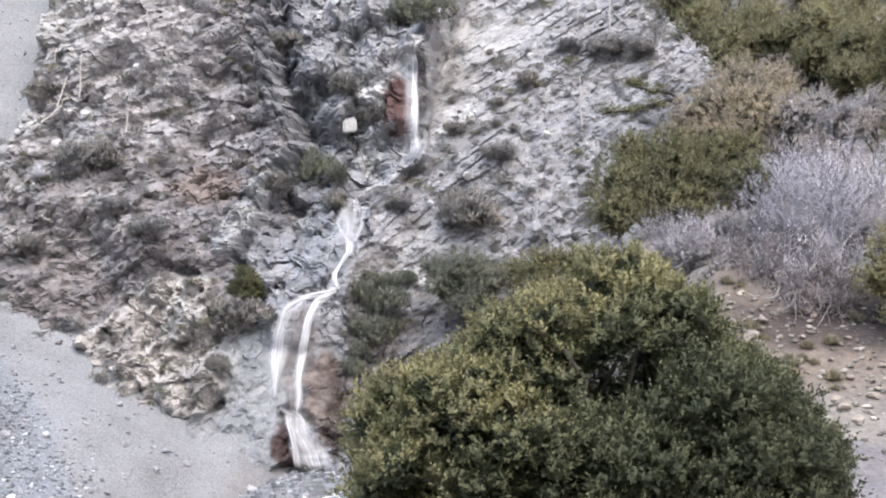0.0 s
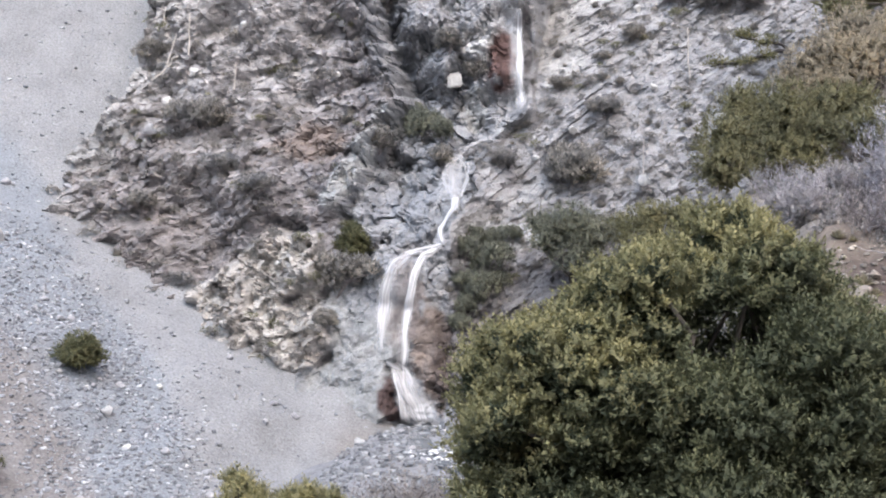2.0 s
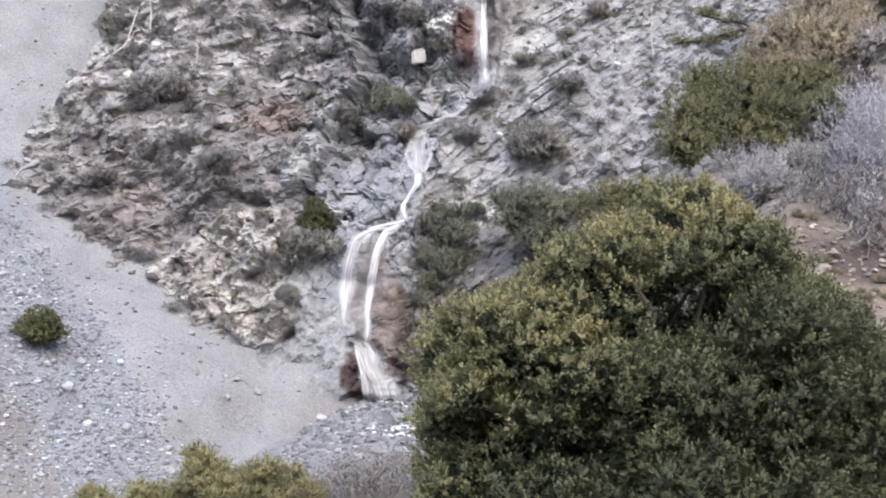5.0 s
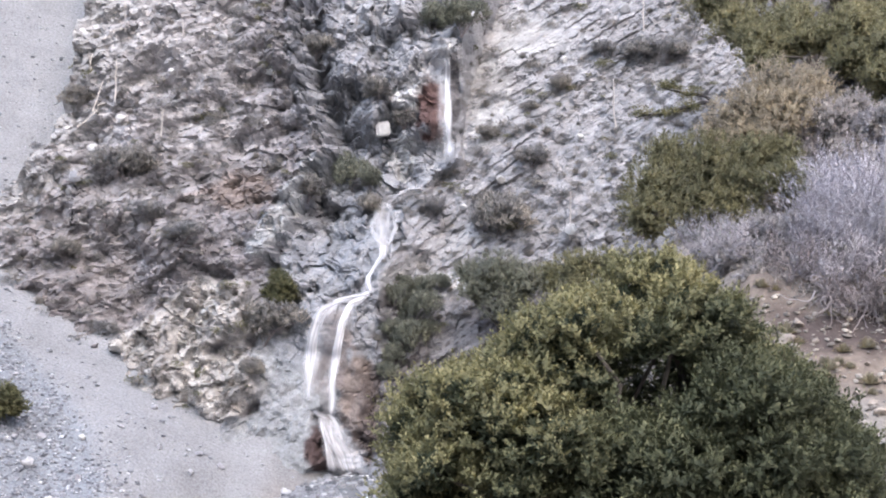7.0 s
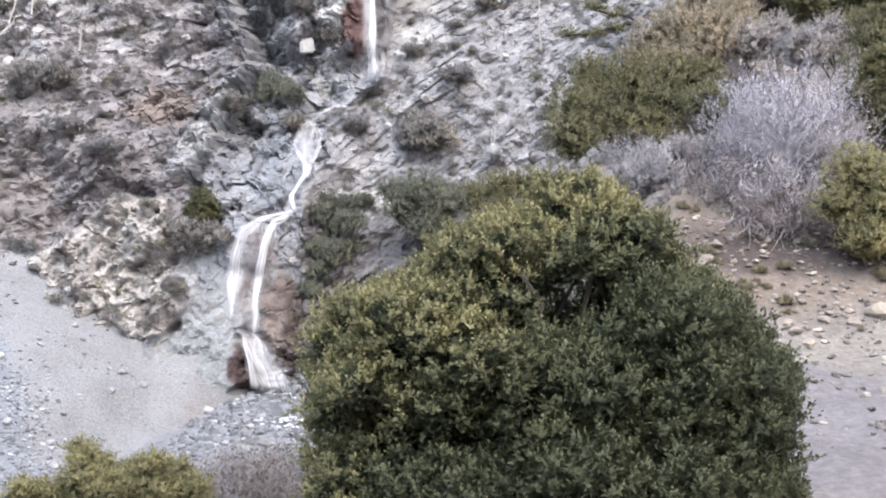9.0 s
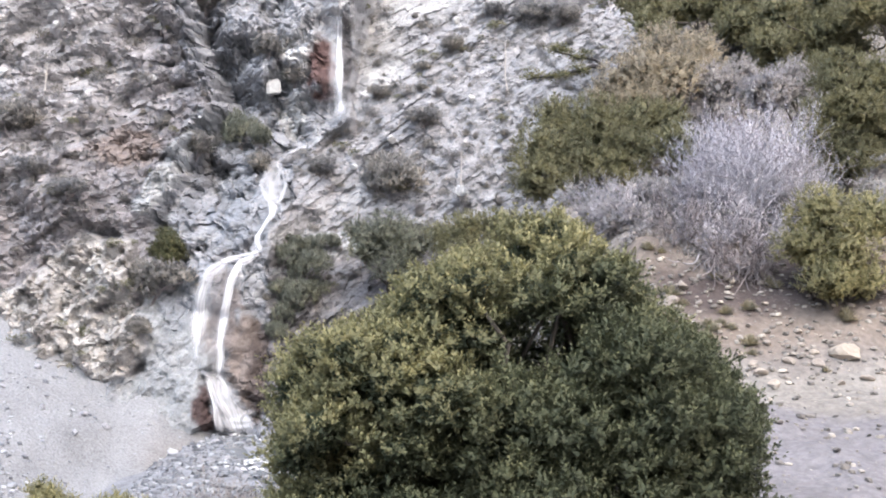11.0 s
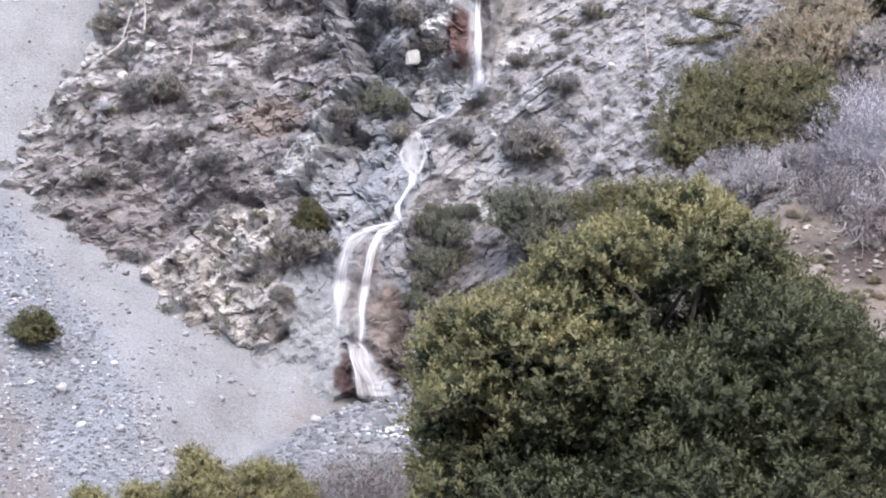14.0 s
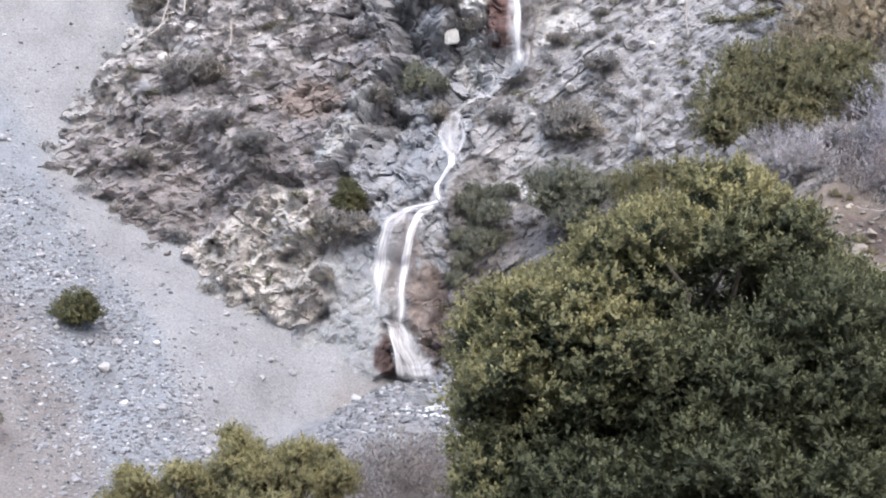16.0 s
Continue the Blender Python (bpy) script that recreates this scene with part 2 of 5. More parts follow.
def ground_material(name, scale, grain, depth):
    """Loose ground: the colour attribute gives the kind of grit and any painted shade, the noise its single stones."""
    m, n, l, b = material(name, 0.95)
    at = n.new("ShaderNodeAttribute")
    at.attribute_name = "surface_colour"
    where = place_node(n, l, (1, 1, 1))
    stones = n.new("ShaderNodeTexVoronoi")
    stones.inputs["Scale"].default_value = scale
    l.new(where, stones.inputs["Vector"])
    each = ramp_node(n, l, noise_node(n, l, where, scale * 1.3, 5, 0.7), ((0.3, (1 - grain,) * 3), (0.7, (1 + grain,) * 3)))
    broad = ramp_node(n, l, noise_node(n, l, where, 0.35, 6, 0.6), ((0.3, (0.86, 0.85, 0.85)), (0.7, (1.13, 1.13, 1.14))))
    col = mix_node(n, l, 1.0, mix_node(n, l, 1.0, at.outputs["Color"], each, "MULTIPLY"), broad, "MULTIPLY")
    l.new(col, b.inputs["Base Color"])
    bump_node(n, l, b, stones.outputs["Distance"], 0.7, depth)
    return m


def leaf_material(name, dark, mid, light, patch=0.5, gloss=0.6):
    """Leaves: every leaf its own shade, and whole sprays paler where new growth stands."""
    m, n, l, b = material(name, gloss)
    geo = n.new("ShaderNodeNewGeometry")
    one = ramp_node(n, l, geo.outputs["Random Per Island"], ((0.0, dark), (0.55, mid), (1.0, light)))
    where = place_node(n, l, (1, 1, 1))
    spray = ramp_node(n, l, noise_node(n, l, where, patch, 4, 0.6), ((0.36, (0.84, 0.87, 0.90)), (0.64, (1.15, 1.12, 1.02))))
    tuft = ramp_node(n, l, noise_node(n, l, where, patch * 4.5, 3, 0.55), ((0.34, (0.86, 0.87, 0.88)), (0.66, (1.14, 1.13, 1.1))))
    col = mix_node(n, l, 1.0, mix_node(n, l, 1.0, one, spray, "MULTIPLY"), tuft, "MULTIPLY")
    l.new(col, b.inputs["Base Color"])
    glow = n.new("ShaderNodeBsdfTranslucent")
    l.new(col, glow.inputs[0])
    both = n.new("ShaderNodeMixShader")
    both.inputs[0].default_value = 0.42
    l.new(b.outputs[0], both.inputs[1])
    l.new(glow.outputs[0], both.inputs[2])
    l.new(both.outputs[0], n["Material Output"].inputs[0])
    return m


def water_material(name, cover, white):
    """Falling water: white broken threads, clear between them."""
    m, n, l, b = material(name, 0.35)
    b.inputs["Base Color"].default_value = (white, white, white * 1.03, 1)
    uv = n.new("ShaderNodeUVMap")
    mp = n.new("ShaderNodeMapping")
    mp.inputs["Scale"].default_value = (5.0, 0.20, 1)
    l.new(uv.outputs[0], mp.inputs[0])
    threads = noise_node(n, l, mp.outputs[0], 1.0, 4, 0.6)
    at = n.new("ShaderNodeAttribute")
    at.attribute_name = "body"
    thin = n.new("ShaderNodeMath")  # how open the threads are
    thin.operation = "MULTIPLY_ADD"
    l.new(threads, thin.inputs[0])
    thin.inputs[1].default_value, thin.inputs[2].default_value = 2.0, -0.42
    full = n.new("ShaderNodeMath")
    full.operation, full.use_clamp = "MULTIPLY", True
    l.new(at.outputs["Fac"], full.inputs[0])
    l.new(thin.outputs[0], full.inputs[1])
    fac = n.new("ShaderNodeMath")
    fac.operation, fac.use_clamp = "MULTIPLY", True
    l.new(full.outputs[0], fac.inputs[0])
    fac.inputs[1].default_value = cover
    l.new(fac.outputs[0], b.inputs["Alpha"])
    bump_node(n, l, b, threads, 0.35, 0.06)
    return m


CLIFF = rock_material("buttress_rock", (0, radians(-26), 0), (0.75, 1.0, 1.35), 0.6, 0.75)
BOULDERY = rock_material("gully_boulders", (0, radians(20), 0), (0.9, 1.0, 1.1), 0.5, 0.65)
SLAB = rock_material("slab_rock", (0, radians(-37), 0), (0.50, 1.0, 1.5), 0.55, 0.62)
WORN = rock_material("worn_rock", (0, radians(-60), 0), (0.8, 1.0, 0.8), 0.6, 0.9)
GRAVEL = ground_material("scree_gravel", 5.5, 0.32, 0.08)
SOIL = ground_material("valley_soil", 3.0, 0.28, 0.10)
STONE = plain_material("grey_stone", (0.20, 0.20, 0.22), (0.46, 0.46, 0.48), 2.5)
PALESTONE = plain_material("pale_stone", (0.36, 0.357, 0.352), (0.66, 0.655, 0.645), 2.2)
BUFFSTONE = plain_material("buff_stone", (0.24, 0.205, 0.17), (0.46, 0.41, 0.355), 2.0)
BARK = plain_material("oak_bark", (0.05, 0.045, 0.04), (0.17, 0.15, 0.13), 6.0, 0.9, 0.03, (1, 1, 0.3))
GREYWOOD = plain_material("bleached_wood", (0.28, 0.265, 0.28), (0.56, 0.535, 0.565), 5.0)
PALEWOOD = plain_material("silver_wood", (0.44, 0.43, 0.465), (0.74, 0.722, 0.77), 5.0)
BROWNTWIG = plain_material("brown_twigs", (0.16, 0.142, 0.132), (0.33, 0.295, 0.275), 5.0)
DRYWOOD = plain_material("dry_twigs", (0.17, 0.15, 0.15), (0.36, 0.32, 0.32), 5.0)
STALK = plain_material("bleached_stalk", (0.38, 0.35, 0.32), (0.66, 0.62, 0.58), 4.0)
DARKWOOD = plain_material("charred_wood", (0.03, 0.03, 0.03), (0.09, 0.08, 0.08), 4.0)
NEWLEAF = leaf_material("new_oak_leaves", (0.27, 0.25, 0.14), (0.345, 0.32, 0.18), (0.44, 0.41, 0.245))
OLIVELEAF = leaf_material("olive_leaves", (0.20, 0.192, 0.118), (0.248, 0.238, 0.148), (0.31, 0.296, 0.19))
GREENDUSK = leaf_material("dusky_green_leaves", (0.185, 0.19, 0.15), (0.24, 0.244, 0.198), (0.31, 0.314, 0.262))
DEEPOLIVE = leaf_material("deep_olive_leaves", (0.12, 0.12, 0.065), (0.17, 0.168, 0.093), (0.25, 0.243, 0.145))
SLOPELEAF = leaf_material("slope_oak_leaves", (0.165, 0.158, 0.095), (0.215, 0.206, 0.125), (0.29, 0.278, 0.18))
HILLLEAF = leaf_material("hill_oak_leaves", (0.20, 0.19, 0.115), (0.275, 0.26, 0.16), (0.36, 0.34, 0.225))
TANLEAF = leaf_material("tan_leaves", (0.35, 0.305, 0.245), (0.415, 0.365, 0.295), (0.48, 0.43, 0.35))
DUSKLEAF = leaf_material("dusky_leaves", (0.265, 0.247, 0.235), (0.34, 0.318, 0.303), (0.42, 0.395, 0.377))
GREYLEAF = leaf_material("grey_leaves", (0.27, 0.258, 0.258), (0.355, 0.342, 0.345), (0.455, 0.44, 0.445))
BRUSHLEAF = leaf_material("brush_leaves", (0.35, 0.328, 0.335), (0.45, 0.425, 0.435), (0.57, 0.54, 0.55))
PINELEAF = leaf_material("pine_needles", (0.11, 0.108, 0.055), (0.155, 0.15, 0.08), (0.22, 0.21, 0.125))
STONEFIELD = plain_material("scree_stone", (0.20, 0.206, 0.222), (0.42, 0.43, 0.455), 1.1, single=True)
WETFIELD = plain_material("stream_stone", (0.13, 0.134, 0.144), (0.34, 0.35, 0.365), 1.3, 0.6, single=True)
BUFFFIELD = plain_material("bank_stone", (0.22, 0.20, 0.175), (0.38, 0.35, 0.31), 1.1, single=True)
DRYGRASS = leaf_material("dry_grass", (0.30, 0.27, 0.19), (0.42, 0.38, 0.28), (0.55, 0.51, 0.40))
FOAM = plain_material("foam", (0.75, 0.76, 0.78), (0.92, 0.92, 0.93), 6.0, 0.5)
FALL = water_material("white_water", 1.25, 0.9)
VEIL = water_material("thin_water", 0.75, 0.80)
POOL, pn, pl, pb = material("stream_water", 0.12)
pb.inputs["Base Color"].default_value = (0.16, 0.17, 0.18, 1)
pb.inputs["Specular IOR Level"].default_value = 0.6
bump_node(pn, pl, pb, noise_node(pn, pl, place_node(pn, pl, (1, 1, 1)), 3.0, 5, 0.6), 0.6, 0.06)


def oak_leaf_material(name, shady, mid, sunny):
    """Live oak leaves, from dark green to the olive of the sunny side, painted by the tone attribute."""
    m, n, l, b = material(name, 0.62)
    at = n.new("ShaderNodeAttribute")
    at.attribute_name = "leaf_tone"
    col = ramp_node(n, l, at.outputs["Fac"], ((0.0, shady), (0.42, mid), (1.0, sunny)))
    geo = n.new("ShaderNodeNewGeometry")
    one = ramp_node(n, l, geo.outputs["Random Per Island"], ((0.0, (0.80, 0.82, 0.84)), (0.8, (1.06, 1.05, 1.02)), (1.0, (1.32, 1.32, 1.3))))
    spray = ramp_node(n, l, noise_node(n, l, place_node(n, l, (1, 1, 1)), 1.1, 3, 0.55), ((0.34, (0.86, 0.88, 0.90)), (0.66, (1.12, 1.10, 1.04))))
    col = mix_node(n, l, 1.0, mix_node(n, l, 1.0, col, one, "MULTIPLY"), spray, "MULTIPLY")
    l.new(col, b.inputs["Base Color"])
    thin = n.new("ShaderNodeBsdfTranslucent")
    l.new(col, thin.inputs[0])
    both = n.new("ShaderNodeMixShader")
    both.inputs[0].default_value = 0.35
    l.new(b.outputs[0], both.inputs[1])
    l.new(thin.outputs[0], both.inputs[2])
    l.new(both.outputs[0], n["Material Output"].inputs[0])
    return m


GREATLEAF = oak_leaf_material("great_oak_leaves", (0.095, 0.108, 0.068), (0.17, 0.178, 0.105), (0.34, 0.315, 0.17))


# ---- helpers for meshes ----
def raw_mesh(name, verts, faces, mat, smooth=True):
    """A mesh from arrays of places and of equal-sided faces."""
    me = bpy.data.meshes.new(name)
    verts, faces = np.asarray(verts, np.float32), np.asarray(faces, np.int32)
    k = faces.shape[1]
    me.vertices.add(len(verts)), me.loops.add(faces.size), me.polygons.add(len(faces))
    me.vertices.foreach_set("co", verts.ravel())
    me.loops.foreach_set("vertex_index", faces.ravel())
    me.polygons.foreach_set("loop_start", np.arange(0, faces.size, k, dtype=np.int32))
    me.polygons.foreach_set("use_smooth", np.full(len(faces), smooth))
    me.update(calc_edges=True)
    me.materials.append(mat)
    return me


def raw_part(name, verts, faces, mat, parent=None, label="", smooth=True):
    ob = new(name, raw_mesh(name, verts, faces, mat, smooth))
    if parent:
        ob.parent = parent
    return tagged(ob, label)


def leafy(name, v, f, bend, mat, parent, label=""):
    """A leaf mesh whose blades are shaded as parts of their rounded spray."""
    ob = raw_part(name, v, f, mat, parent, label)
    ob.data.normals_split_custom_set_from_vertices(bend.astype(np.float32))
    return ob


def part(name, bm, mat, parent=None, label=""):
    me = bpy.data.meshes.new(name)
    bm.to_mesh(me)
    bm.free()
    me.materials.append(mat)
    ob = new(name, me)
    if parent:
        ob.parent = parent
    return tagged(ob, label)


def base(name, where, label, category, group=""):
    """The Empty at a thing's foot, which its parts hang on."""
    ob = new(name)
    ob.location = where
    return tagged(ob, label, category, group)


def colour_attribute(me, rgb):
    at = me.attributes.new("surface_colour", "FLOAT_COLOR", "POINT")
    at.data.foreach_set("color", np.concatenate([rgb, np.ones((len(rgb), 1))], 1).astype(np.float32).ravel())


def grid_faces(nu, nv):
    i = np.arange(nu * nv).reshape(nv, nu)
    return np.stack([i[:-1, :-1], i[:-1, 1:], i[1:, 1:], i[1:, :-1]], -1).reshape(-1, 4)


def spaced(lo, hi, fine, out_lo, out_hi):
    """Even steps from lo to hi, then ever longer ones out to the far edges."""
    mid = np.arange(lo, hi, fine)
    below, above, s, x = [], [], fine, lo
    while x > out_lo:
        s *= 1.35
        x -= s
        below.append(x)
    s, x = fine, mid[-1]
    while x < out_hi:
        s *= 1.35
        x += s
        above.append(x)
    return np.concatenate([below[::-1], mid, above])


def tubes(paths, sides=5):
    """Joined tapered tubes. paths: lists of (place, radius)."""
    vs, fs = [], []
    for path in paths:
        start = len(vs)
        pts = [Vector(p) for p, _ in path]
        for k, (p, (_, r)) in enumerate(zip(pts, path)):
            way = (pts[min(k + 1, len(pts) - 1)] - pts[max(k - 1, 0)]).normalized()
            side = way.cross(Vector((0.31, 0.87, 0.38))).normalized()
            up = way.cross(side)
            for s in range(sides):
                q = 2 * math.pi * s / sides
                vs.append(tuple(p + r * (math.cos(q) * side + math.sin(q) * up)))
        for k in range(len(path) - 1):
            for s in range(sides):
                a, b = start + k * sides + s, start + k * sides + (s + 1) % sides
                fs.append((a, b, b + sides, a + sides))
        for k in range(sides // 2 - 1 + sides % 2):
            e = start + (len(path) - 1) * sides
            fs.append((e, e + 1 + k, e + 2 + k, e + min(3 + k, sides - 1)) if sides > 3 else (e, e + 1, e + 2, e + 2))
    return np.array(vs), np.array(fs)


def leaves(rng, centres, radii, count, size, flat=0.75):
    """Leaf blades in sprays: count for each centre, within its radius, facing outwards and up."""
    n = len(centres) * count
    c = np.repeat(np.asarray(centres, float), count, 0)
    r = np.repeat(np.asarray(radii, float), count)
    d = rng.normal(size=(n, 3))
    d /= np.linalg.norm(d, axis=1)[:, None]
    d[:, 2] = np.where(rng.random(n) < 0.75, np.abs(d[:, 2]), d[:, 2])
    p = c + d * (r * (0.25 + 0.75 * rng.random(n) ** 0.6))[:, None] * np.array([1, 1, flat])
    along = d + rng.normal(size=(n, 3)) * 0.45
    along /= np.linalg.norm(along, axis=1)[:, None]
    face = np.array([0, -0.25, 0.85]) + 0.45 * d + rng.normal(size=(n, 3)) * 0.3
    side = np.cross(face, along)
    side /= np.linalg.norm(side, axis=1)[:, None] + 1e-6
    out = np.cross(along, side)
    s = (size * (0.65 + 0.7 * rng.random(n)))[:, None]
    tip, w = along * s * 0.5, side * s * 0.30
    v = np.stack([p - tip - w * 0.6, p - tip * 0.2 + w + out * s * 0.06, p + tip], 1).reshape(-1, 3)
    bend = 0.55 * d + 0.16 * out + np.array([0, 0, 0.45])
    bend /= np.linalg.norm(bend, axis=1)[:, None]
    return v, np.arange(n * 3).reshape(-1, 3)[:, ::-1], np.repeat(bend, 3, 0)


def sprigs(rng, feet, ways, lengths, count, size, leaf_tones=None):
    """Leafy shoots: from each foot along its way, leaves spiral outwards, smaller towards the tip, and paler there
    where tones are given.
    """
    n = len(feet)
    t = np.clip(np.linspace(0.05, 1.0, count)[None] + rng.normal(size=(n, count)) * 0.06, 0, 1.05)[..., None]
    w, far = ways[:, None], lengths[:, None, None]
    p = feet[:, None] + w * far * t + np.array((0, 0, 0.18)) * far * t * t
    r = rng.normal(size=(n, count, 3))
    r -= w * (r * w).sum(-1, keepdims=True)
    r /= np.linalg.norm(r, axis=-1, keepdims=True)
    along = r * 0.8 + w * (0.25 + 0.6 * t) + np.array((0, 0, 0.15))
    along /= np.linalg.norm(along, axis=-1, keepdims=True)
    face = w * 0.7 + np.array((0, 0, 0.6)) + rng.normal(size=(n, count, 3)) * 0.35
    side = np.cross(face, along)
    side /= np.linalg.norm(side, axis=-1, keepdims=True) + 1e-6
    out = np.cross(along, side)
    s = size * (0.75 + 0.5 * rng.random((n, count, 1))) * (1.1 - 0.3 * t)
    bend = 0.40 * out + 0.75 * w + 0.2 * r
    bend /= np.linalg.norm(bend, axis=-1, keepdims=True)
    if leaf_tones is None:  # far off, a leaf is one blade
        v = np.stack([p - side * s * 0.22, p + along * s, p + side * s * 0.22], 2)
        return v.reshape(-1, 3), np.arange(v.size // 3).reshape(-1, 3), np.repeat(bend.reshape(-1, 3), 3, 0)
    v = np.stack([p, p + along * s * 0.5 - side * s * 0.27 + out * s * 0.05, p + along * s, p + along * s * 0.5 + side * s * 0.27 + out * s * 0.05], 2)
    leaf_tone = leaf_tones[:, None, None] * 0.8 + 0.25 * t - 0.05 + rng.normal(size=(n, count, 1)) * 0.06
    return v.reshape(-1, 3), np.arange(v.size // 3).reshape(-1, 4), np.repeat(bend.reshape(-1, 3), 4, 0), np.repeat(leaf_tone.ravel(), 4)


def tufts(rng, lobes, gap, shoots, inner=0.62, hollow=None):
    """The feet and ways of the shoots: each lobe of a crown bears tufts on its upper side, about a gap apart, and each tuft a fan of shoots."""
    mids, rads = np.array([b[:3] for b in lobes]), np.array([b[3] for b in lobes])
    feet, ways = [], []
    for k, (mid, r) in enumerate(zip(mids, rads)):
        d = round_ways(rng, int(9.0 * (r / gap) ** 2) + 5)
        d = d[d[:, 2] > -0.45]
        p = mid + d * (r * (0.66 + 0.36 * rng.random(len(d))))[:, None] * np.array((1, 1, 0.9))
        gone = np.linalg.norm(p[:, None] - mids[None], axis=2) < rads[None] * inner
        gone[:, k] = False
        keep = ~gone.any(1)
        if hollow is not None:
            keep &= np.linalg.norm(p - np.array(hollow[0]), axis=1) > hollow[1]
        for q, e in zip(p[keep], d[keep]):
            w = e * 0.8 + np.array((0, -0.05, 0.7)) + rng.normal(size=(shoots, 3)) * 0.6
            w /= np.linalg.norm(w, axis=1)[:, None]
            wide = gap * (0.3 + 0.35 * rng.random())
            feet.append(q + w * wide * rng.random((shoots, 1)) * np.array((1.4, 1.2, 0.6)))
            ways.append(w)
    return np.concatenate(feet), np.concatenate(ways)


def round_ways(rng, n):
    """n ways spread evenly over a ball, a little shaken."""
    k = np.arange(n) + 0.5
    z, q = 1 - 2 * k / n, k * 2.39996 + 6.283 * rng.random()
    r = np.sqrt(1 - z * z)
    d = np.stack([r * np.cos(q), r * np.sin(q), z], 1) + rng.normal(size=(n, 3)) * 0.6 / math.sqrt(n)
    return d / np.linalg.norm(d, axis=1)[:, None]


def inner_leaves(rng, blobs, size, count=17):
    """The leaves that fill in behind the sprays, in a shell within each limb's outline."""
    c, r = [], []
    for b in blobs:
        mid, br = np.array(b[:3]), b[3]
        for d in round_ways(rng, int(14 + 34 * br * br)):
            p = mid + d * br * (0.34 + 0.22 * rng.random())
            if not any(np.linalg.norm(p - np.array(o[:3])) < o[3] * 0.5 for o in blobs if o is not b):
                c.append(p)
                r.append(0.16 + 0.12 * br)
    return leaves(rng, c, r, count, size * 1.35, 1.0)


def limb(rng, a, b, r0, r1, bends=5, wild=0.1):
    a, b = Vector(a), Vector(b)
    far = (b - a).length
    path = []
    for k in range(bends + 1):
        t = k / bends
        p = a.lerp(b, t)
        if 0 < k < bends:
            p += Vector(rng.normal(size=3)) * wild * far * 0.5
        path.append((p, r0 + (r1 - r0) * t))
    return path


def tree(name, foot, blobs, gap, per, size, leaf, label, category="tree", seed=1, trunk=0.25, group=""):
    """A broad tree: trunk, one limb to each lobe, twigs, and a crown of single leaves in sprays."""
    rng = np.random.default_rng(seed)
    foot = Vector(foot)
    ob = base(name, foot, label, category, group)
    local = [(b[0] - foot.x, b[1] - foot.y, b[2] - foot.z, b[3]) for b in blobs]
    mid = np.mean([b[:3] for b in local], 0)
    low = min(b[2] - b[3] * 0.5 for b in local)
    fork = Vector((mid[0] * 0.4, mid[1] * 0.4, max(0.4, low * 0.75)))
    v, f = tubes([limb(rng, (0, 0, -0.3), fork, trunk, trunk * 0.75, 5, 0.08)], 8)
    stem = raw_part("trunk", v, f, BARK, ob)
    for b in local:
        v, f = tubes([limb(rng, fork, b[:3], trunk * 0.6, trunk * 0.12, 5, 0.14)], 5)
        raw_part("limb", v, f, BARK, stem)
    c, ways = tufts(rng, local, gap * 1.2, 7)
    v, f, bend = sprigs(rng, c, ways, gap * (0.45 + 0.55 * rng.random(len(c))), max(5, per // 7), size)
    vi, fi, bi = inner_leaves(rng, local, size * 2.0)
    leafy("crown", np.concatenate([v, vi]), np.concatenate([f, fi + len(v)]), np.concatenate([bend, bi]), leaf, ob)
    twig = []
    for p in c[:: max(1, len(c) // 90)]:
        near = min(local, key=lambda b: np.linalg.norm(np.array(b[:3]) - p))
        twig.append(limb(rng, near[:3], p, trunk * 0.12, 0.008, 3, 0.2))
    v, f = tubes(twig, 4)
    tagged(raw_part("fine_twig_growth", v, f, BARK, ob), kind="stuff")
    return ob


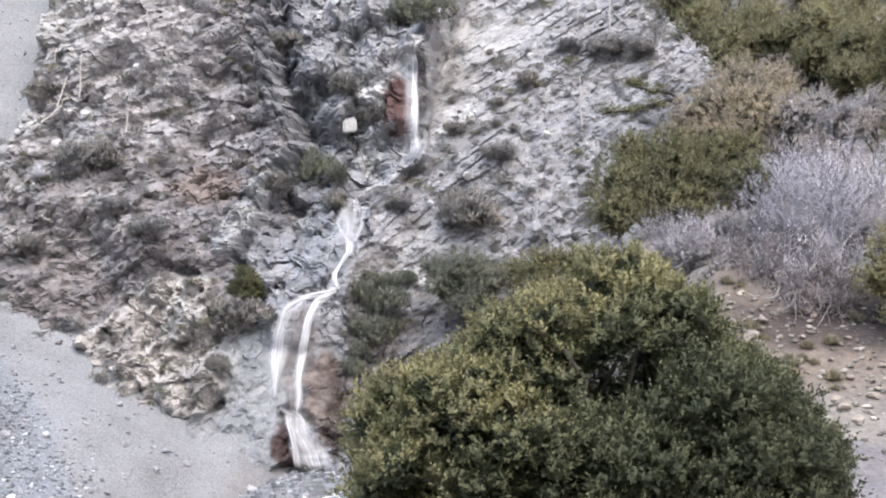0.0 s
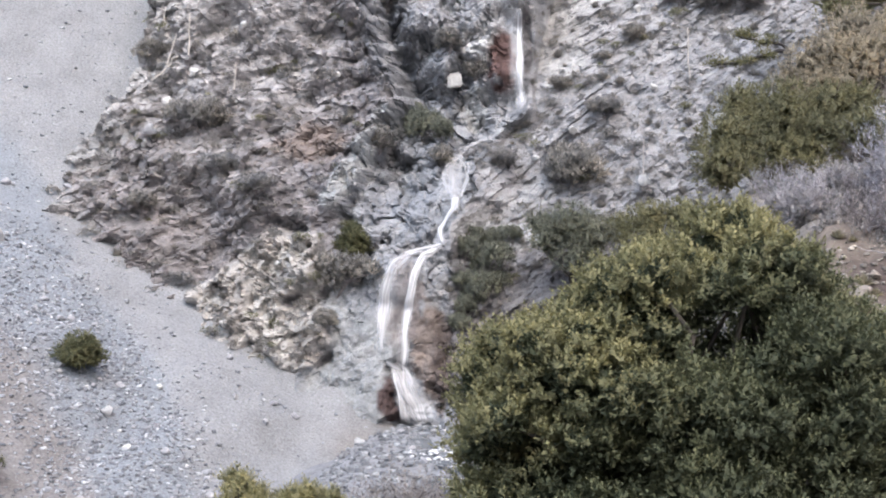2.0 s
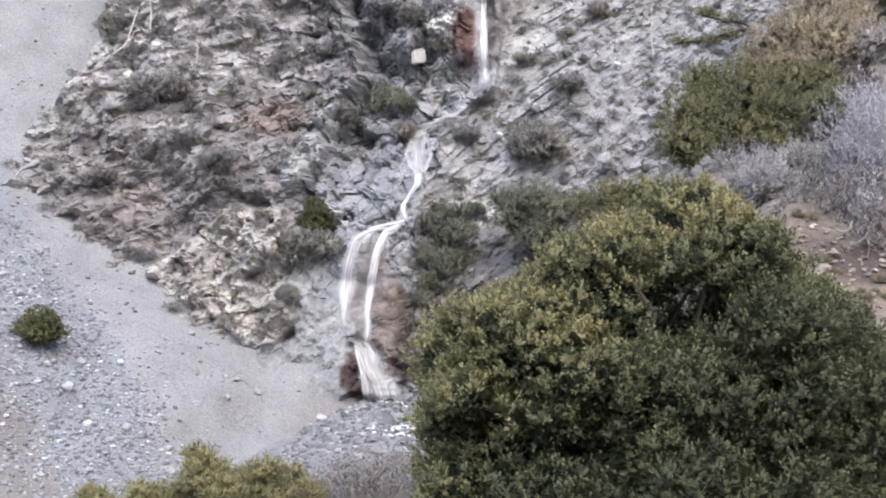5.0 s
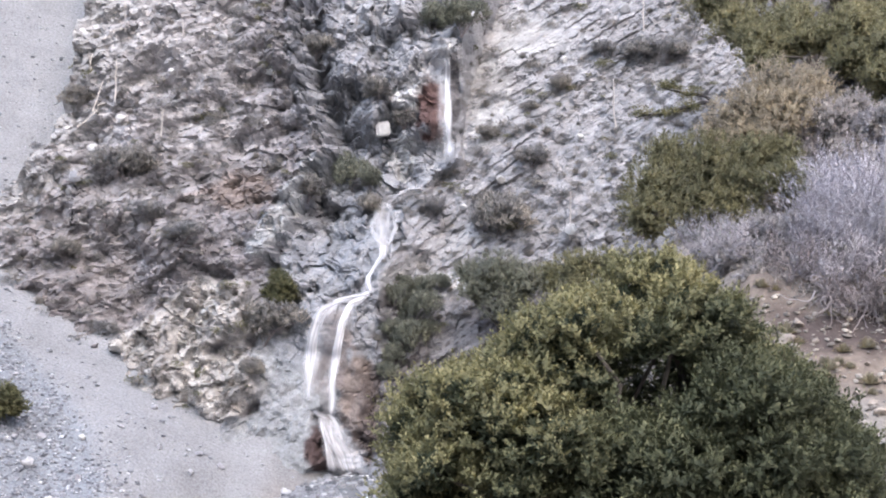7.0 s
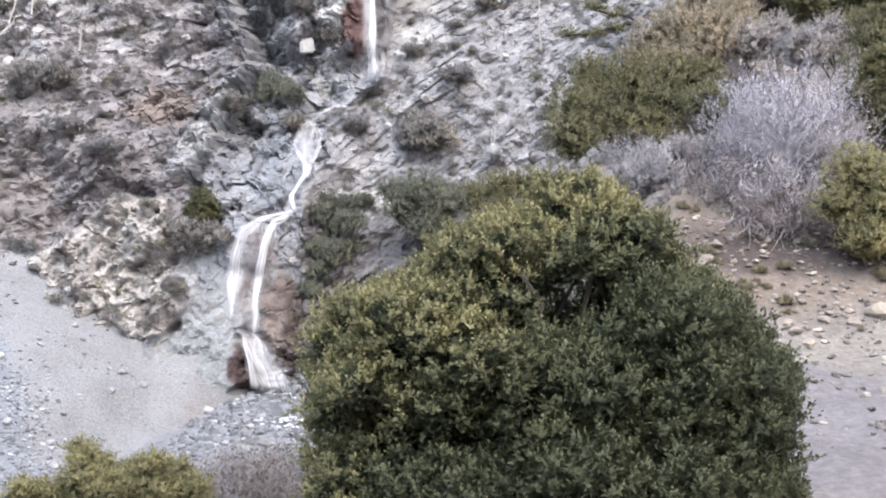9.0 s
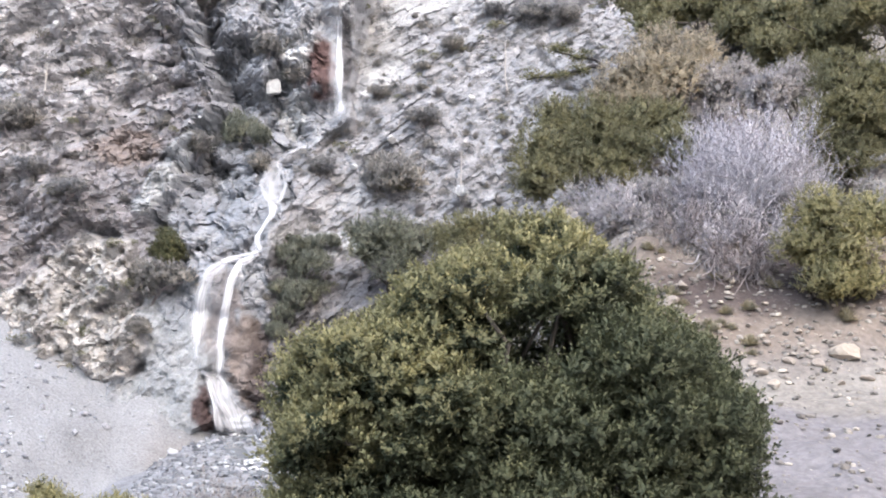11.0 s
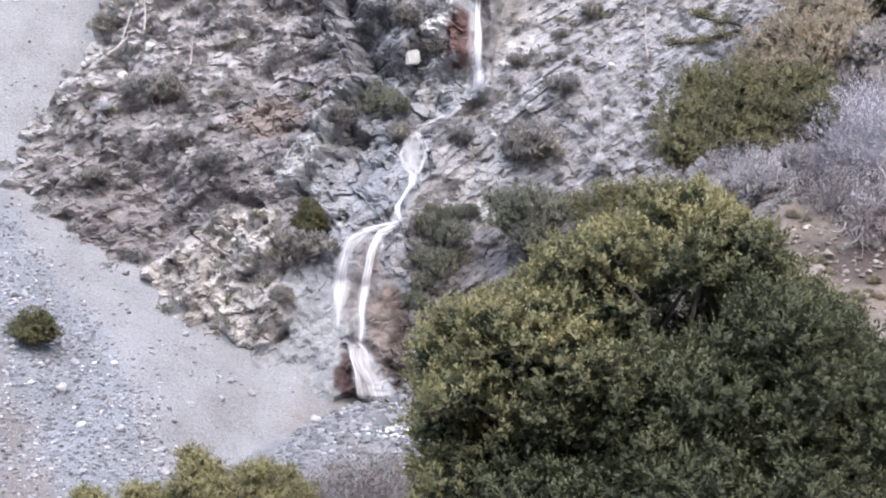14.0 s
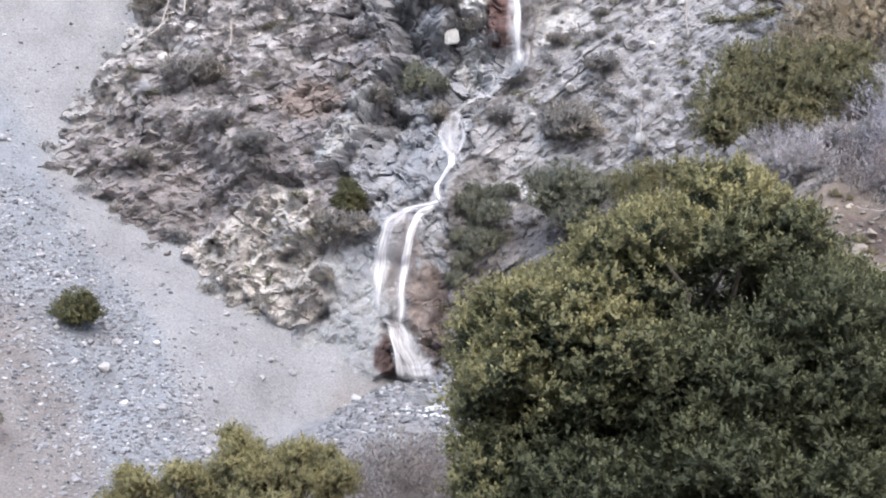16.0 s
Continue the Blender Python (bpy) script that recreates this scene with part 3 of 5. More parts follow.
def bare_shrub(name, foot, wide, high, stems, mat, label, seed, thick=0.05, lean=(0, 0, 0), forks=4, group="", category="shrub", fine=160):
    """A leafless shrub: crooked stems that fork into a haze of twigs."""
    rng = np.random.default_rng(seed)
    ob = base(name, foot, label, category, group)
    stem, twig = [], []
    for s in range(stems):
        q = 2 * math.pi * rng.random()
        d = Vector((math.cos(q) * wide * 0.5 * (0.3 + 0.7 * rng.random()), math.sin(q) * wide * 0.5 * rng.random(), high * (0.45 + 0.4 * rng.random()))) + Vector(lean)
        a = Vector((rng.normal() * 0.1 * wide, rng.normal() * 0.1 * wide, -0.1))
        stem.append(limb(rng, a, d, thick * (0.7 + 0.6 * rng.random()), thick * 0.35, 6, 0.16))
        tips = [(stem[-1][k][0], d) for k in (3, 4, 5, 6)]
        for level in range(forks):
            more = []
            for p, w in tips:
                for _ in range(2):
                    w2 = (Vector(w).normalized() + Vector(rng.normal(size=3)) * 0.55).normalized()
                    far = high * 0.30 * 0.68 ** level * (0.6 + 0.8 * rng.random())
                    e = p + w2 * far
                    twig.append(limb(rng, p, e, thick * 0.34 * 0.62 ** level, thick * 0.20 * 0.62 ** level, 2, 0.2))
                    more.append((e, w2))
            tips = more if len(more) < 24 else [more[i] for i in rng.choice(len(more), 24, False)]
    for s in stem:
        v, f = tubes([s], 5)
        raw_part("stem", v, f, mat, ob)
    v, f = tubes(twig, 3)
    tagged(raw_part("twig_haze", v, f, mat, ob), kind="stuff")
    ends = np.array([t[-1][0] for t in twig])
    ends = ends[rng.choice(len(ends), min(len(ends), fine), False)]
    w = ends * np.array((0.5, 0.3, 0.6)) / high + np.array((0, 0, 0.5)) + rng.normal(size=ends.shape) * 0.4
    w /= np.linalg.norm(w, axis=1)[:, None]
    v, f, bend = sprigs(rng, ends, w, 0.25 + 0.3 * rng.random(len(ends)), 9, 0.17)
    v = v.reshape(-1, 3, 3)
    v[:, 2] = v[:, 0] + (v[:, 2] - v[:, 0]) * 0.35  # slivers, not blades
    tagged(leafy("fine_twig_growth", v.reshape(-1, 3), f, bend, mat, ob), kind="stuff")
    return ob


def stone_mesh(name, seed, mat, cuts=2):
    """A broken stone about 1 m across."""
    rng = np.random.default_rng(seed)
    bm = bmesh.new()
    bmesh.ops.create_icosphere(bm, subdivisions=cuts, radius=0.5)
    for _ in range(7):
        n = Vector(rng.normal(size=3)).normalized()
        far = 0.22 + 0.14 * rng.random()
        for v in bm.verts:
            over = v.co.dot(n) - far
            if over > 0:
                v.co -= n * over
    for v in bm.verts:
        v.co += v.co.normalized() * 0.03 * rng.normal()
        v.co.z *= 0.72
    me = bpy.data.meshes.new(name)
    bm.to_mesh(me)
    bm.free()
    me.materials.append(mat)
    return me


# ---- the mountainside ----
def rock_colours(x, z):
    """Which rock lies where, with the shade of the gully cleft and the fall recess painted in: grey-brown buttress,
    lilac-grey slabs, blue-grey wet gully, pale outcrop, rust on the fall walls.
    """
    left, right, crop, mound = zones(x, z)
    n1, n2, n3 = fbm(x * 0.22, z * 0.22, 4, 101), fbm(x * 0.6, z * 0.6, 4, 103), fbm(x * 1.6, z * 1.6, 3, 105)

    def c(r, g, b):
        return np.array((r, g, b))

    def lay(col, amount, new_col):
        return col * (1 - amount[:, None]) + new_col * amount[:, None]

    col = np.tile(c(0.265, 0.27, 0.285), (len(x), 1))
    col = lay(col, left, c(0.295, 0.281, 0.284))
    col = lay(col, left * step(-0.1, 0.5, n1 + 0.15 * n3), c(0.34, 0.327, 0.326))
    col = lay(col, left * step(23, 15, z + 2.5 * n1) * 0.8, c(0.262, 0.245, 0.246))
    col = lay(col, left * step(0.15, 0.6, n2) * 0.6, c(0.225, 0.206, 0.204))
    col = lay(col, left * step(12, 22, z + 2 * n1) * 0.6, c(0.43, 0.42, 0.422))
    # shade of the narrow cleft beside the buttress, laid in as dark colour
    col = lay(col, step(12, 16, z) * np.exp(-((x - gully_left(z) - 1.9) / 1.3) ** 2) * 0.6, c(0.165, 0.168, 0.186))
    col = lay(col, left * step(5.0, 0.5, x - buttress_end(z) + 2.0 * n2) * step(9, 14, z + 2 * n1) * 0.85, c(0.40, 0.396, 0.392))
    col = lay(col, right, c(0.296, 0.293, 0.303))
    col = lay(col, right * step(0.0, 0.6, n1 + 0.3 * n3) * 0.8, c(0.336, 0.333, 0.342))
    col = lay(col, right * step(0.2, 0.7, n2) * 0.45, c(0.275, 0.268, 0.272))
    col = lay(col, right * step(14, 24, z) * 0.4, c(0.368, 0.365, 0.372))
    # the buttress gets darker towards its edge on the gully
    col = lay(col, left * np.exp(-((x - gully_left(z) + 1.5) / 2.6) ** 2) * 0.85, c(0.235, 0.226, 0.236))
    # darker foot of the slab slope beside the lower fall
    col = lay(col, right * step(12.2, 8.4, z + 0.8 * n2 + 0.25 * x) * 0.85, c(0.178, 0.167, 0.167))
    # bright clean slab above the upper fall, and the pale ribs beside it
    col = lay(col, np.clip(bump(x, z, 2.97, 30.12, 4.6, 2.4) + bump(x, z, 0.26, 26.44, 2.2, 1.6), 0, 1), c(0.42, 0.417, 0.415))
    col = lay(col, right * step(0.3, 0.6, bump(x, z, 0.9, 24.4, 1.9, 4.2) + 0.2 * n3) * 0.9, c(0.42, 0.417, 0.415))
    col = lay(col, step(0.35, 0.6, bump(x, z, -5.05, 25.32, 1.9, 3.0) + 0.2 * n3), c(0.50, 0.495, 0.49))
    col = lay(col, step(0.35, 0.6, bump(x, z, -5.42, 19.07, 1.2, 2.2) + 0.2 * n3), c(0.46, 0.46, 0.455))
    col = lay(col, step(0.35, 0.6, bump(x, z, -11.46, 17.56, 1.2, 1.4) + 0.2 * n3), c(0.40, 0.41, 0.42))
    col = lay(col, step(0.35, 0.6, bump(x, z, -7.91, 31.79, 3.0, 2.2) + 0.25 * n3), c(0.47, 0.465, 0.46))
    col = lay(col, step(0.3, 0.6, bump(x, z, -3.12, 9.28, 3.2, 1.1) + 0.2 * n3) * right, c(0.38, 0.38, 0.385))
    col = lay(col, step(0.3, 0.6, bump(x, z, -2.9, 27.6, 1.3, 1.3) + 0.2 * n3), c(0.42, 0.415, 0.41))
    # warm patch on the buttress, pale outcrop, worn mound
    col = lay(col, step(0.25, 0.7, bump(x, z, -16.57, 15.74, 2.7, 1.7) + 0.3 * n2) * left, c(0.25, 0.212, 0.195))
    col = lay(col, crop, c(0.45, 0.432, 0.41))
    col = lay(col, crop * step(0.0, 0.5, n2) * 0.6, c(0.325, 0.30, 0.28))
    col = lay(col, mound * (1 - crop), c(0.282, 0.295, 0.306))
    col = lay(col, mound * (1 - crop) * step(0.1, 0.5, n2) * 0.6, c(0.36, 0.37, 0.38))
    col = lay(col, mound * (1 - crop) * step(0.15, 0.5, n3 - 0.4 * n1) * 0.5, c(0.215, 0.22, 0.232))
    wet = (1 - left) * (1 - right) * (1 - crop) * (1 - mound)
    col = lay(col, wet * step(0.05, 0.45, n2 + 0.3 * n3) * (0.25 + 0.35 * step(20, 16, z)), c(0.155, 0.16, 0.172))
    col = lay(col, wet * step(17, 22, z) * step(-0.2, 0.3, n1 + 0.4 * n3) * 0.7, c(0.345, 0.345, 0.36))
    col = lay(col, wet * step(0.2, 0.55, n3 - 0.5 * n2) * 0.5, c(0.40, 0.405, 0.415))
    # rust beside the upper fall
    col = lay(col, step(0.3, 0.75, bump(x, z, -3.32, 22.91, 1.15, 2.8) + 0.25 * n3), c(0.118, 0.075, 0.07))
    # dark strip that paints the shaded recess right of the upper fall
    col = lay(col, step(0.3, 0.7, bump(x, z, -1.70, 24.43, 0.55, 3.6) + 0.12 * n3) * 0.8, c(0.10, 0.09, 0.09))
    # rust and wet rock round the lower fall
    col = lay(col, step(0.3, 0.7, bump(x, z, -7.61, 1.89, 1.25, 3.3) + 0.2 * n3), c(0.215, 0.18, 0.162))
    col = lay(col, step(0.3, 0.7, bump(x, z, -6.61, 0.47, 0.9, 3.4) + 0.25 * n3), c(0.125, 0.102, 0.094))
    col = lay(col, step(0.3, 0.7, bump(x, z, -9.77, -1.60, 0.8, 1.7) + 0.2 * n3), c(0.085, 0.06, 0.058))
    col = lay(col, step(0.3, 0.7, bump(x, z, -9.53, 4.76, 1.6, 3.1) + 0.2 * n3) * 0.8, c(0.23, 0.20, 0.195))
    col = lay(col, step(0.3, 0.6, np.maximum(bump(x, z, -8.43, 11.25, 2.6, 2.8), bump(x, z, -11.17, 5.48, 1.8, 2.6)) + 0.2 * n2) * 0.85, c(0.262, 0.275, 0.297))
    col = lay(col, step(0.35, 0.6, rib(x, z, -12.24, 16.52, -14.61, 11.51, 0.85) + 0.25 * n3), c(0.42, 0.427, 0.43))
    # each broken block has a tone of its own
    u, v = x * 0.80 + z * 0.60, -x * 0.60 + z * 0.80
    b1 = right * blocks(u * 0.45, v * 1.0, 112)[0] + left * (1 - right) * blocks(x * 0.62 + 0.3 * z, z * 1.05 - 0.45 * x, 111)[0] + (1 - left) * (1 - right) * blocks(x * 0.62 + 0.15 * z, z * 0.70, 77)[0]
    b2 = right * blocks(u * 1.1, v * 2.4, 114)[0] + (1 - right) * blocks(x * 1.4 + 0.6 * z, z * 2.2 - 0.9 * x, 113)[0]
    calm = 1 - 0.8 * mound
    col = col * (1 + calm * ((0.24 + 0.14 * left + 0.16 * (1 - left) * (1 - right)) * b1 + 0.24 * b2))[:, None]
    # pale slabs swept clean below the ledges, low on the slope beside the chute
    col = lay(col, right * step(0.35, 0.65, rib(x, z, -5.4, 9.4, 1.6, 14.4, 1.1) + 0.25 * n3) * 0.5, c(0.43, 0.43, 0.435))
    return np.clip(col, 0.02, 0.9)


xs, zs = spaced(-37.0, 27.0, 0.1, -170, 170), spaced(-6.0, 34.0, 0.1, -9, 95)
gx, gz = np.meshgrid(xs, zs)
gx, gz = gx.ravel(), gz.ravel()
gy = mountain(gx, gz)
faces = grid_faces(len(xs), len(zs))
mx, mz = gx[faces].mean(1), gz[faces].mean(1)
zl, zr, zc, zm = zones(mx, mz)
kind = np.where(zm > 0.5, 4, np.where(zc > 0.5, 3, np.where(zr > 0.5, 2, np.where(zl > 0.5, 1, 0))))
for k, nm, mat, text in ((0, "gully_rock", BOULDERY, "dark blue-grey broken rock in the steep gully"), (1, "cliff", CLIFF, "grey-brown blocky rock buttress with ledges and shrubs"),
                         (2, "slab_slope", SLAB, "pale grey slope of tilted rock slabs dotted with shrubs"), (3, "outcrop", WORN, "pale buff knobbly outcrop at the buttress foot"),
                         (4, "rock_mound", WORN, "smooth worn grey rock beside the lower fall")):
    fk = faces[kind == k]
    used, back = np.unique(fk, return_inverse=True)
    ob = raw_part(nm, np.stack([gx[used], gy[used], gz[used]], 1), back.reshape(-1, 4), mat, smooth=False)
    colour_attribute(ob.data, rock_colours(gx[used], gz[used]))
    tagged(ob, text, "rock face", kind="structure")

# ---- the scree fan ----
xs, ys = spaced(-46.0, -2.0, 0.26, -120, -1), spaced(52.0, 112.0, 0.34, 50, 160)
gx, gy = np.meshgrid(xs, ys)
gx, gy = gx.ravel(), gy.ravel()
gz = scree(gx, gy)
ob = raw_part("scree_slope", np.stack([gx, gy, gz], 1), grid_faces(len(xs), len(ys)), GRAVEL)
tagged(ob, "loose pale grey gravel scree slope below the buttress", "scree", kind="structure")


def scree_colours(x, y):
    s = (-10.3 - x) * 0.74 - (y - 82.3) * 0.67 + 2.0 * fbm(x * 0.12, y * 0.12, 3, 111)
    fine = np.array((0.256, 0.261, 0.269))
    coarse, brown = np.array((0.228, 0.246, 0.268)), np.array((0.206, 0.196, 0.193))
    a, b = step(11.5, 13.0, s)[:, None], step(18.2, 20.5, s)[:, None]
    col = fine * (1 - a) + coarse * a
    col = col * (1 - b) + brown * b
    tip = bump(x, y, -9.2, 79.5, 3.4, 3.6)[:, None]
    return col * (1 - tip) + np.array((0.205, 0.185, 0.172)) * tip


colour_attribute(ob.data, scree_colours(gx, gy))

# ---- the valley ground ----
xs, ys = spaced(-30.0, 30.0, 0.42, -900, 900), spaced(-6.0, 90.0, 0.42, -900, 1500)
gx, gy = np.meshgrid(xs, ys)
gx, gy = gx.ravel(), gy.ravel()
ob = raw_part("ground", np.stack([gx, gy, land(gx, gy)], 1), grid_faces(len(xs), len(ys)), SOIL)
tagged(ob, "sandy valley ground and eroded bank with loose stones", "ground", kind="structure")
n1 = fbm(gx * 0.2, gy * 0.2, 4, 121)
sand, stony, bed = np.array((0.25, 0.229, 0.207)), np.array((0.20, 0.182, 0.168)), np.array((0.25, 0.255, 0.27))
w1 = step(-0.2, 0.4, n1)[:, None]
col = sand * (1 - w1) + stony * w1
w2 = (step(4.0, 1.0, gx) * step(45, 55, gy))[:, None]
col = col * (1 - w2) + bed * w2
w3 = (step(41.6, 43.0, gy + 0.8 * n1) * step(50, 47, gy) * step(5, 8, gx))[:, None]  # the worn brown face of the bank
col = col * (1 - w3) + np.array((0.20, 0.168, 0.142)) * w3
w4 = (step(43.2, 44.6, gy + 0.6 * n1) * step(47.5, 46.2, gy) * step(8, 10.5, gx) * step(-0.5, 0.3, fbm(gx * 0.6, gy * 0.6, 3, 123)))[:, None]  # shade of the hollows under the edge, painted into the soil colour
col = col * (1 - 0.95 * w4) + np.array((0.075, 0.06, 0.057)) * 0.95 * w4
w5 = (step(41.9, 41.0, gy + 0.5 * n1) * step(38.3, 38.9, gy + 0.25 * gx - 3.2) * step(6, 9, gx))[:, None]  # pale sand bench
col = col * (1 - w5) + np.array((0.245, 0.228, 0.205)) * w5
w6 = (step(38.9, 38.3, gy + 0.25 * gx - 3.2 + 0.4 * n1) * step(28, 31, gy) * step(6, 9, gx))[:, None]  # grey broken ground below it
col = col * (1 - w6) + np.array((0.20, 0.19, 0.195)) * w6
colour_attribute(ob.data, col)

# ---- water ----
def ribbon(name, path, mat, off, parent=None, label="", cover=1.0, fade=lambda k: np.minimum(1, np.minimum(k * 12, (1 - k) * 12) + 0.2)):
    """Water that runs down the rock along a path of (x, z, width)."""
    path = np.array(path)
    dist = np.concatenate([[0], np.cumsum(np.hypot(np.diff(path[:, 0]), np.diff(path[:, 1])))])
    m = int(dist[-1] / 0.10) + 2
    s = np.linspace(0, dist[-1], m)
    cx, cz, w = (np.interp(s, dist, path[:, k]) for k in range(3))
    nu = 15
    q = np.linspace(-0.5, 0.5, nu)
    tx, tz = np.gradient(cx), np.gradient(cz)
    tl = np.hypot(tx, tz)
    nx = np.where(np.abs(tz) > 0.75 * tl, 1.0, -tz / tl)
    nz = np.where(np.abs(tz) > 0.75 * tl, 0.0, tx / tl)
    X = cx[:, None] + nx[:, None] * w[:, None] * q + 0.045 * w[:, None] * fbm(q[None] * 2, s[:, None] * 1.1, 3, 7)
    Z = cz[:, None] + nz[:, None] * w[:, None] * q
    y = mountain(X.ravel(), Z.ravel()).reshape(X.shape)
    for _ in range(6):  # the water springs clear of the ledges
        y[1:-1] = np.minimum(np.minimum(y[1:-1], y[:-2]), y[2:])
        y[:, 1:-1] = np.minimum(y[:, 1:-1], 0.5 * (y[:, :-2] + y[:, 2:]))
    for _ in range(5):
        y[1:-1] = (y[1:-1] + y[:-2] + y[2:]) / 3
    y = np.minimum(y, np.median(y, 1)[:, None] + 0.1)
    Y = y - off - 0.10 * (1 - (2 * q) ** 2) - 0.04 * fbm(q[None] * 8, s[:, None] * 0.9, 3, 11)
    ob = raw_part(name, np.stack([X, Y, Z], -1).reshape(-1, 3), grid_faces(nu, m), mat, parent, label)
    uv = ob.data.uv_layers.new(name="flow")
    idx = np.zeros(len(ob.data.loops), np.int32)
    ob.data.loops.foreach_get("vertex_index", idx)
    U = np.stack([np.broadcast_to(q, X.shape) * w[:, None], np.broadcast_to(s[:, None], X.shape)], -1).reshape(-1, 2)
    uv.data.foreach_set("uv", U[idx].astype(np.float32).ravel())
    at = ob.data.attributes.new("body", "FLOAT", "POINT")
    body = cover * (1 - np.abs(2 * q[None]) ** 2.2) * (0.85 + 0.35 * vnoise(s[:, None] * 0.8 + 0 * q[None], 3 + 0 * s[:, None] + q[None] * 4, 13)) * fade(s / dist[-1])[:, None]
    at.data.foreach_set("value", body.astype(np.float32).ravel())
    return ob


falls = tagged(new("waterfall"), "white thin waterfall dropping over a rust-stained rock wall in tiers", "waterfall")
ribbon("upper_fall", ((-2.20, 26.98, 0.35), (-2.12, 26.40, 0.50), (-2.10, 22.44, 0.62), (-1.96, 18.75, 0.85)), FALL, 0.10, falls, "thin white upper fall")
ribbon("upper_veil", ((-2.55, 26.91, 0.8), (-2.45, 23.36, 1.0), (-2.25, 18.69, 1.5)), VEIL, 0.05, falls, "thin wet veil on rusty rock", 0.6)
ribbon("cascade", ((-3.81, 16.75, 0.5), (-4.72, 16.24, 0.7), (-5.43, 15.82, 0.7), (-6.30, 15.32, 0.8)), VEIL, 0.06, falls, "shallow cascade over rock steps", 0.7)
ribbon("chute", ((-6.37, 15.35, 0.5), (-6.90, 14.45, 0.42), (-7.16, 13.30, 0.40), (-6.80, 12.35, 0.45), (-6.32, 11.69, 0.5), (-6.14, 10.91, 0.4)), FALL, 0.10, falls, "white water running round a boulder", 0.5)
ribbon("chute", ((-6.37, 15.35, 0.5), (-5.70, 14.40, 0.45), (-5.50, 13.20, 0.42), (-5.85, 12.20, 0.5), (-6.20, 11.50, 0.5)), FALL, 0.11, falls, "white water spilling over a boulder", 0.55)
ribbon("chute", ((-6.28, 11.95, 0.55), (-6.16, 10.91, 0.5), (-6.62, 10.20, 0.42), (-7.02, 9.50, 0.42), (-7.04, 9.00, 0.5), (-6.88, 8.36, 0.55)), FALL, 0.12, falls, "white water running down a narrow chute", 1.0)
ribbon("chute_veil", ((-6.35, 15.30, 0.7), (-6.35, 13.60, 1.7), (-6.25, 11.70, 0.7)), VEIL, 0.06, falls, "thin water over the boulder", 0.75)
ribbon("lip", ((-6.85, 8.45, 0.6), (-7.47, 8.16, 0.5), (-8.40, 7.98, 0.45), (-9.32, 7.66, 0.6)), FALL, 0.10, falls, "water spreading along the lip", 0.75)
ribbon("lower_fall", ((-8.88, 7.85, 0.7), (-9.85, 6.80, 1.0), (-10.35, 5.08, 1.3), (-10.42, 3.44, 1.0), (-10.45, 2.06, 0.50), (-10.42, 1.27, 0.25)), FALL, 0.12, falls, "broad white sheet of the lower fall", 0.6)
ribbon("lower_fall", ((-7.05, 8.20, 0.5), (-8.05, 7.55, 0.55), (-8.45, 6.50, 0.6), (-8.72, 5.30, 0.62), (-9.05, 3.48, 0.66), (-9.15, 1.71, 0.7), (-9.22, 0.40, 0.8)), FALL, 0.14, falls, "main white thread of the lower fall", 1.15)
ribbon("lower_veil", ((-8.40, 7.72, 1.9), (-9.05, 5.80, 2.4), (-9.65, 3.31, 1.9), (-9.62, 1.18, 1.2)), VEIL, 0.05, falls, "thin veil between the threads", 0.38)
ribbon("ledge_spill", ((-10.15, 0.80, 0.25), (-9.85, 0.62, 0.32), (-9.30, 0.36, 0.5)), FALL, 0.16, falls, "bright spill along the lower ledge", 0.75)
ribbon("apron", ((-9.60, 0.72, 0.8), (-9.02, -0.10, 1.5), (-8.32, -1.45, 2.3), (-7.72, -3.05, 3.0)), VEIL, 0.14, falls, "fanning veil below the ledge", 0.95)
ribbon("apron_thread", ((-9.75, 0.55, 0.35), (-9.35, -0.45, 0.40), (-8.98, -1.75, 0.42), (-8.80, -3.06, 0.6)), FALL, 0.18, falls, "bright thread down the edge of the fan", 0.9)
ribbon("apron_thread", ((-9.20, 0.35, 0.5), (-8.75, -0.75, 0.7), (-8.35, -1.95, 0.9), (-8.05, -3.06, 1.1)), FALL, 0.17, falls, "white streaks in the fan", 0.6)

# ---- stream ----
bm = bmesh.new()
rows = []
for k in range(60):
    y = 55.0 + k * 0.53
    mid = np.interp(y, (55, 66, 76, 86.5), (-3.5, -5.0, -6.6, -7.83)) + 0.5 * math.sin(y * 0.7)
    w = np.interp(y, (55, 80, 84, 86.5), (1.0, 1.1, 2.2, 2.6))
    rows.append([bm.verts.new((mid + w * q, y, float(land(mid, y)) + 0.05 + 0.06 * (1 - abs(q)))) for q in (-0.5, -0.25, 0, 0.25, 0.5)])
for r0, r1 in zip(rows, rows[1:]):
    for k in range(4):
        bm.faces.new((r0[k], r0[k + 1], r1[k + 1], r1[k]))
tagged(part("stream", bm, POOL), "narrow shallow stream running over grey stones", "stream", kind="structure")


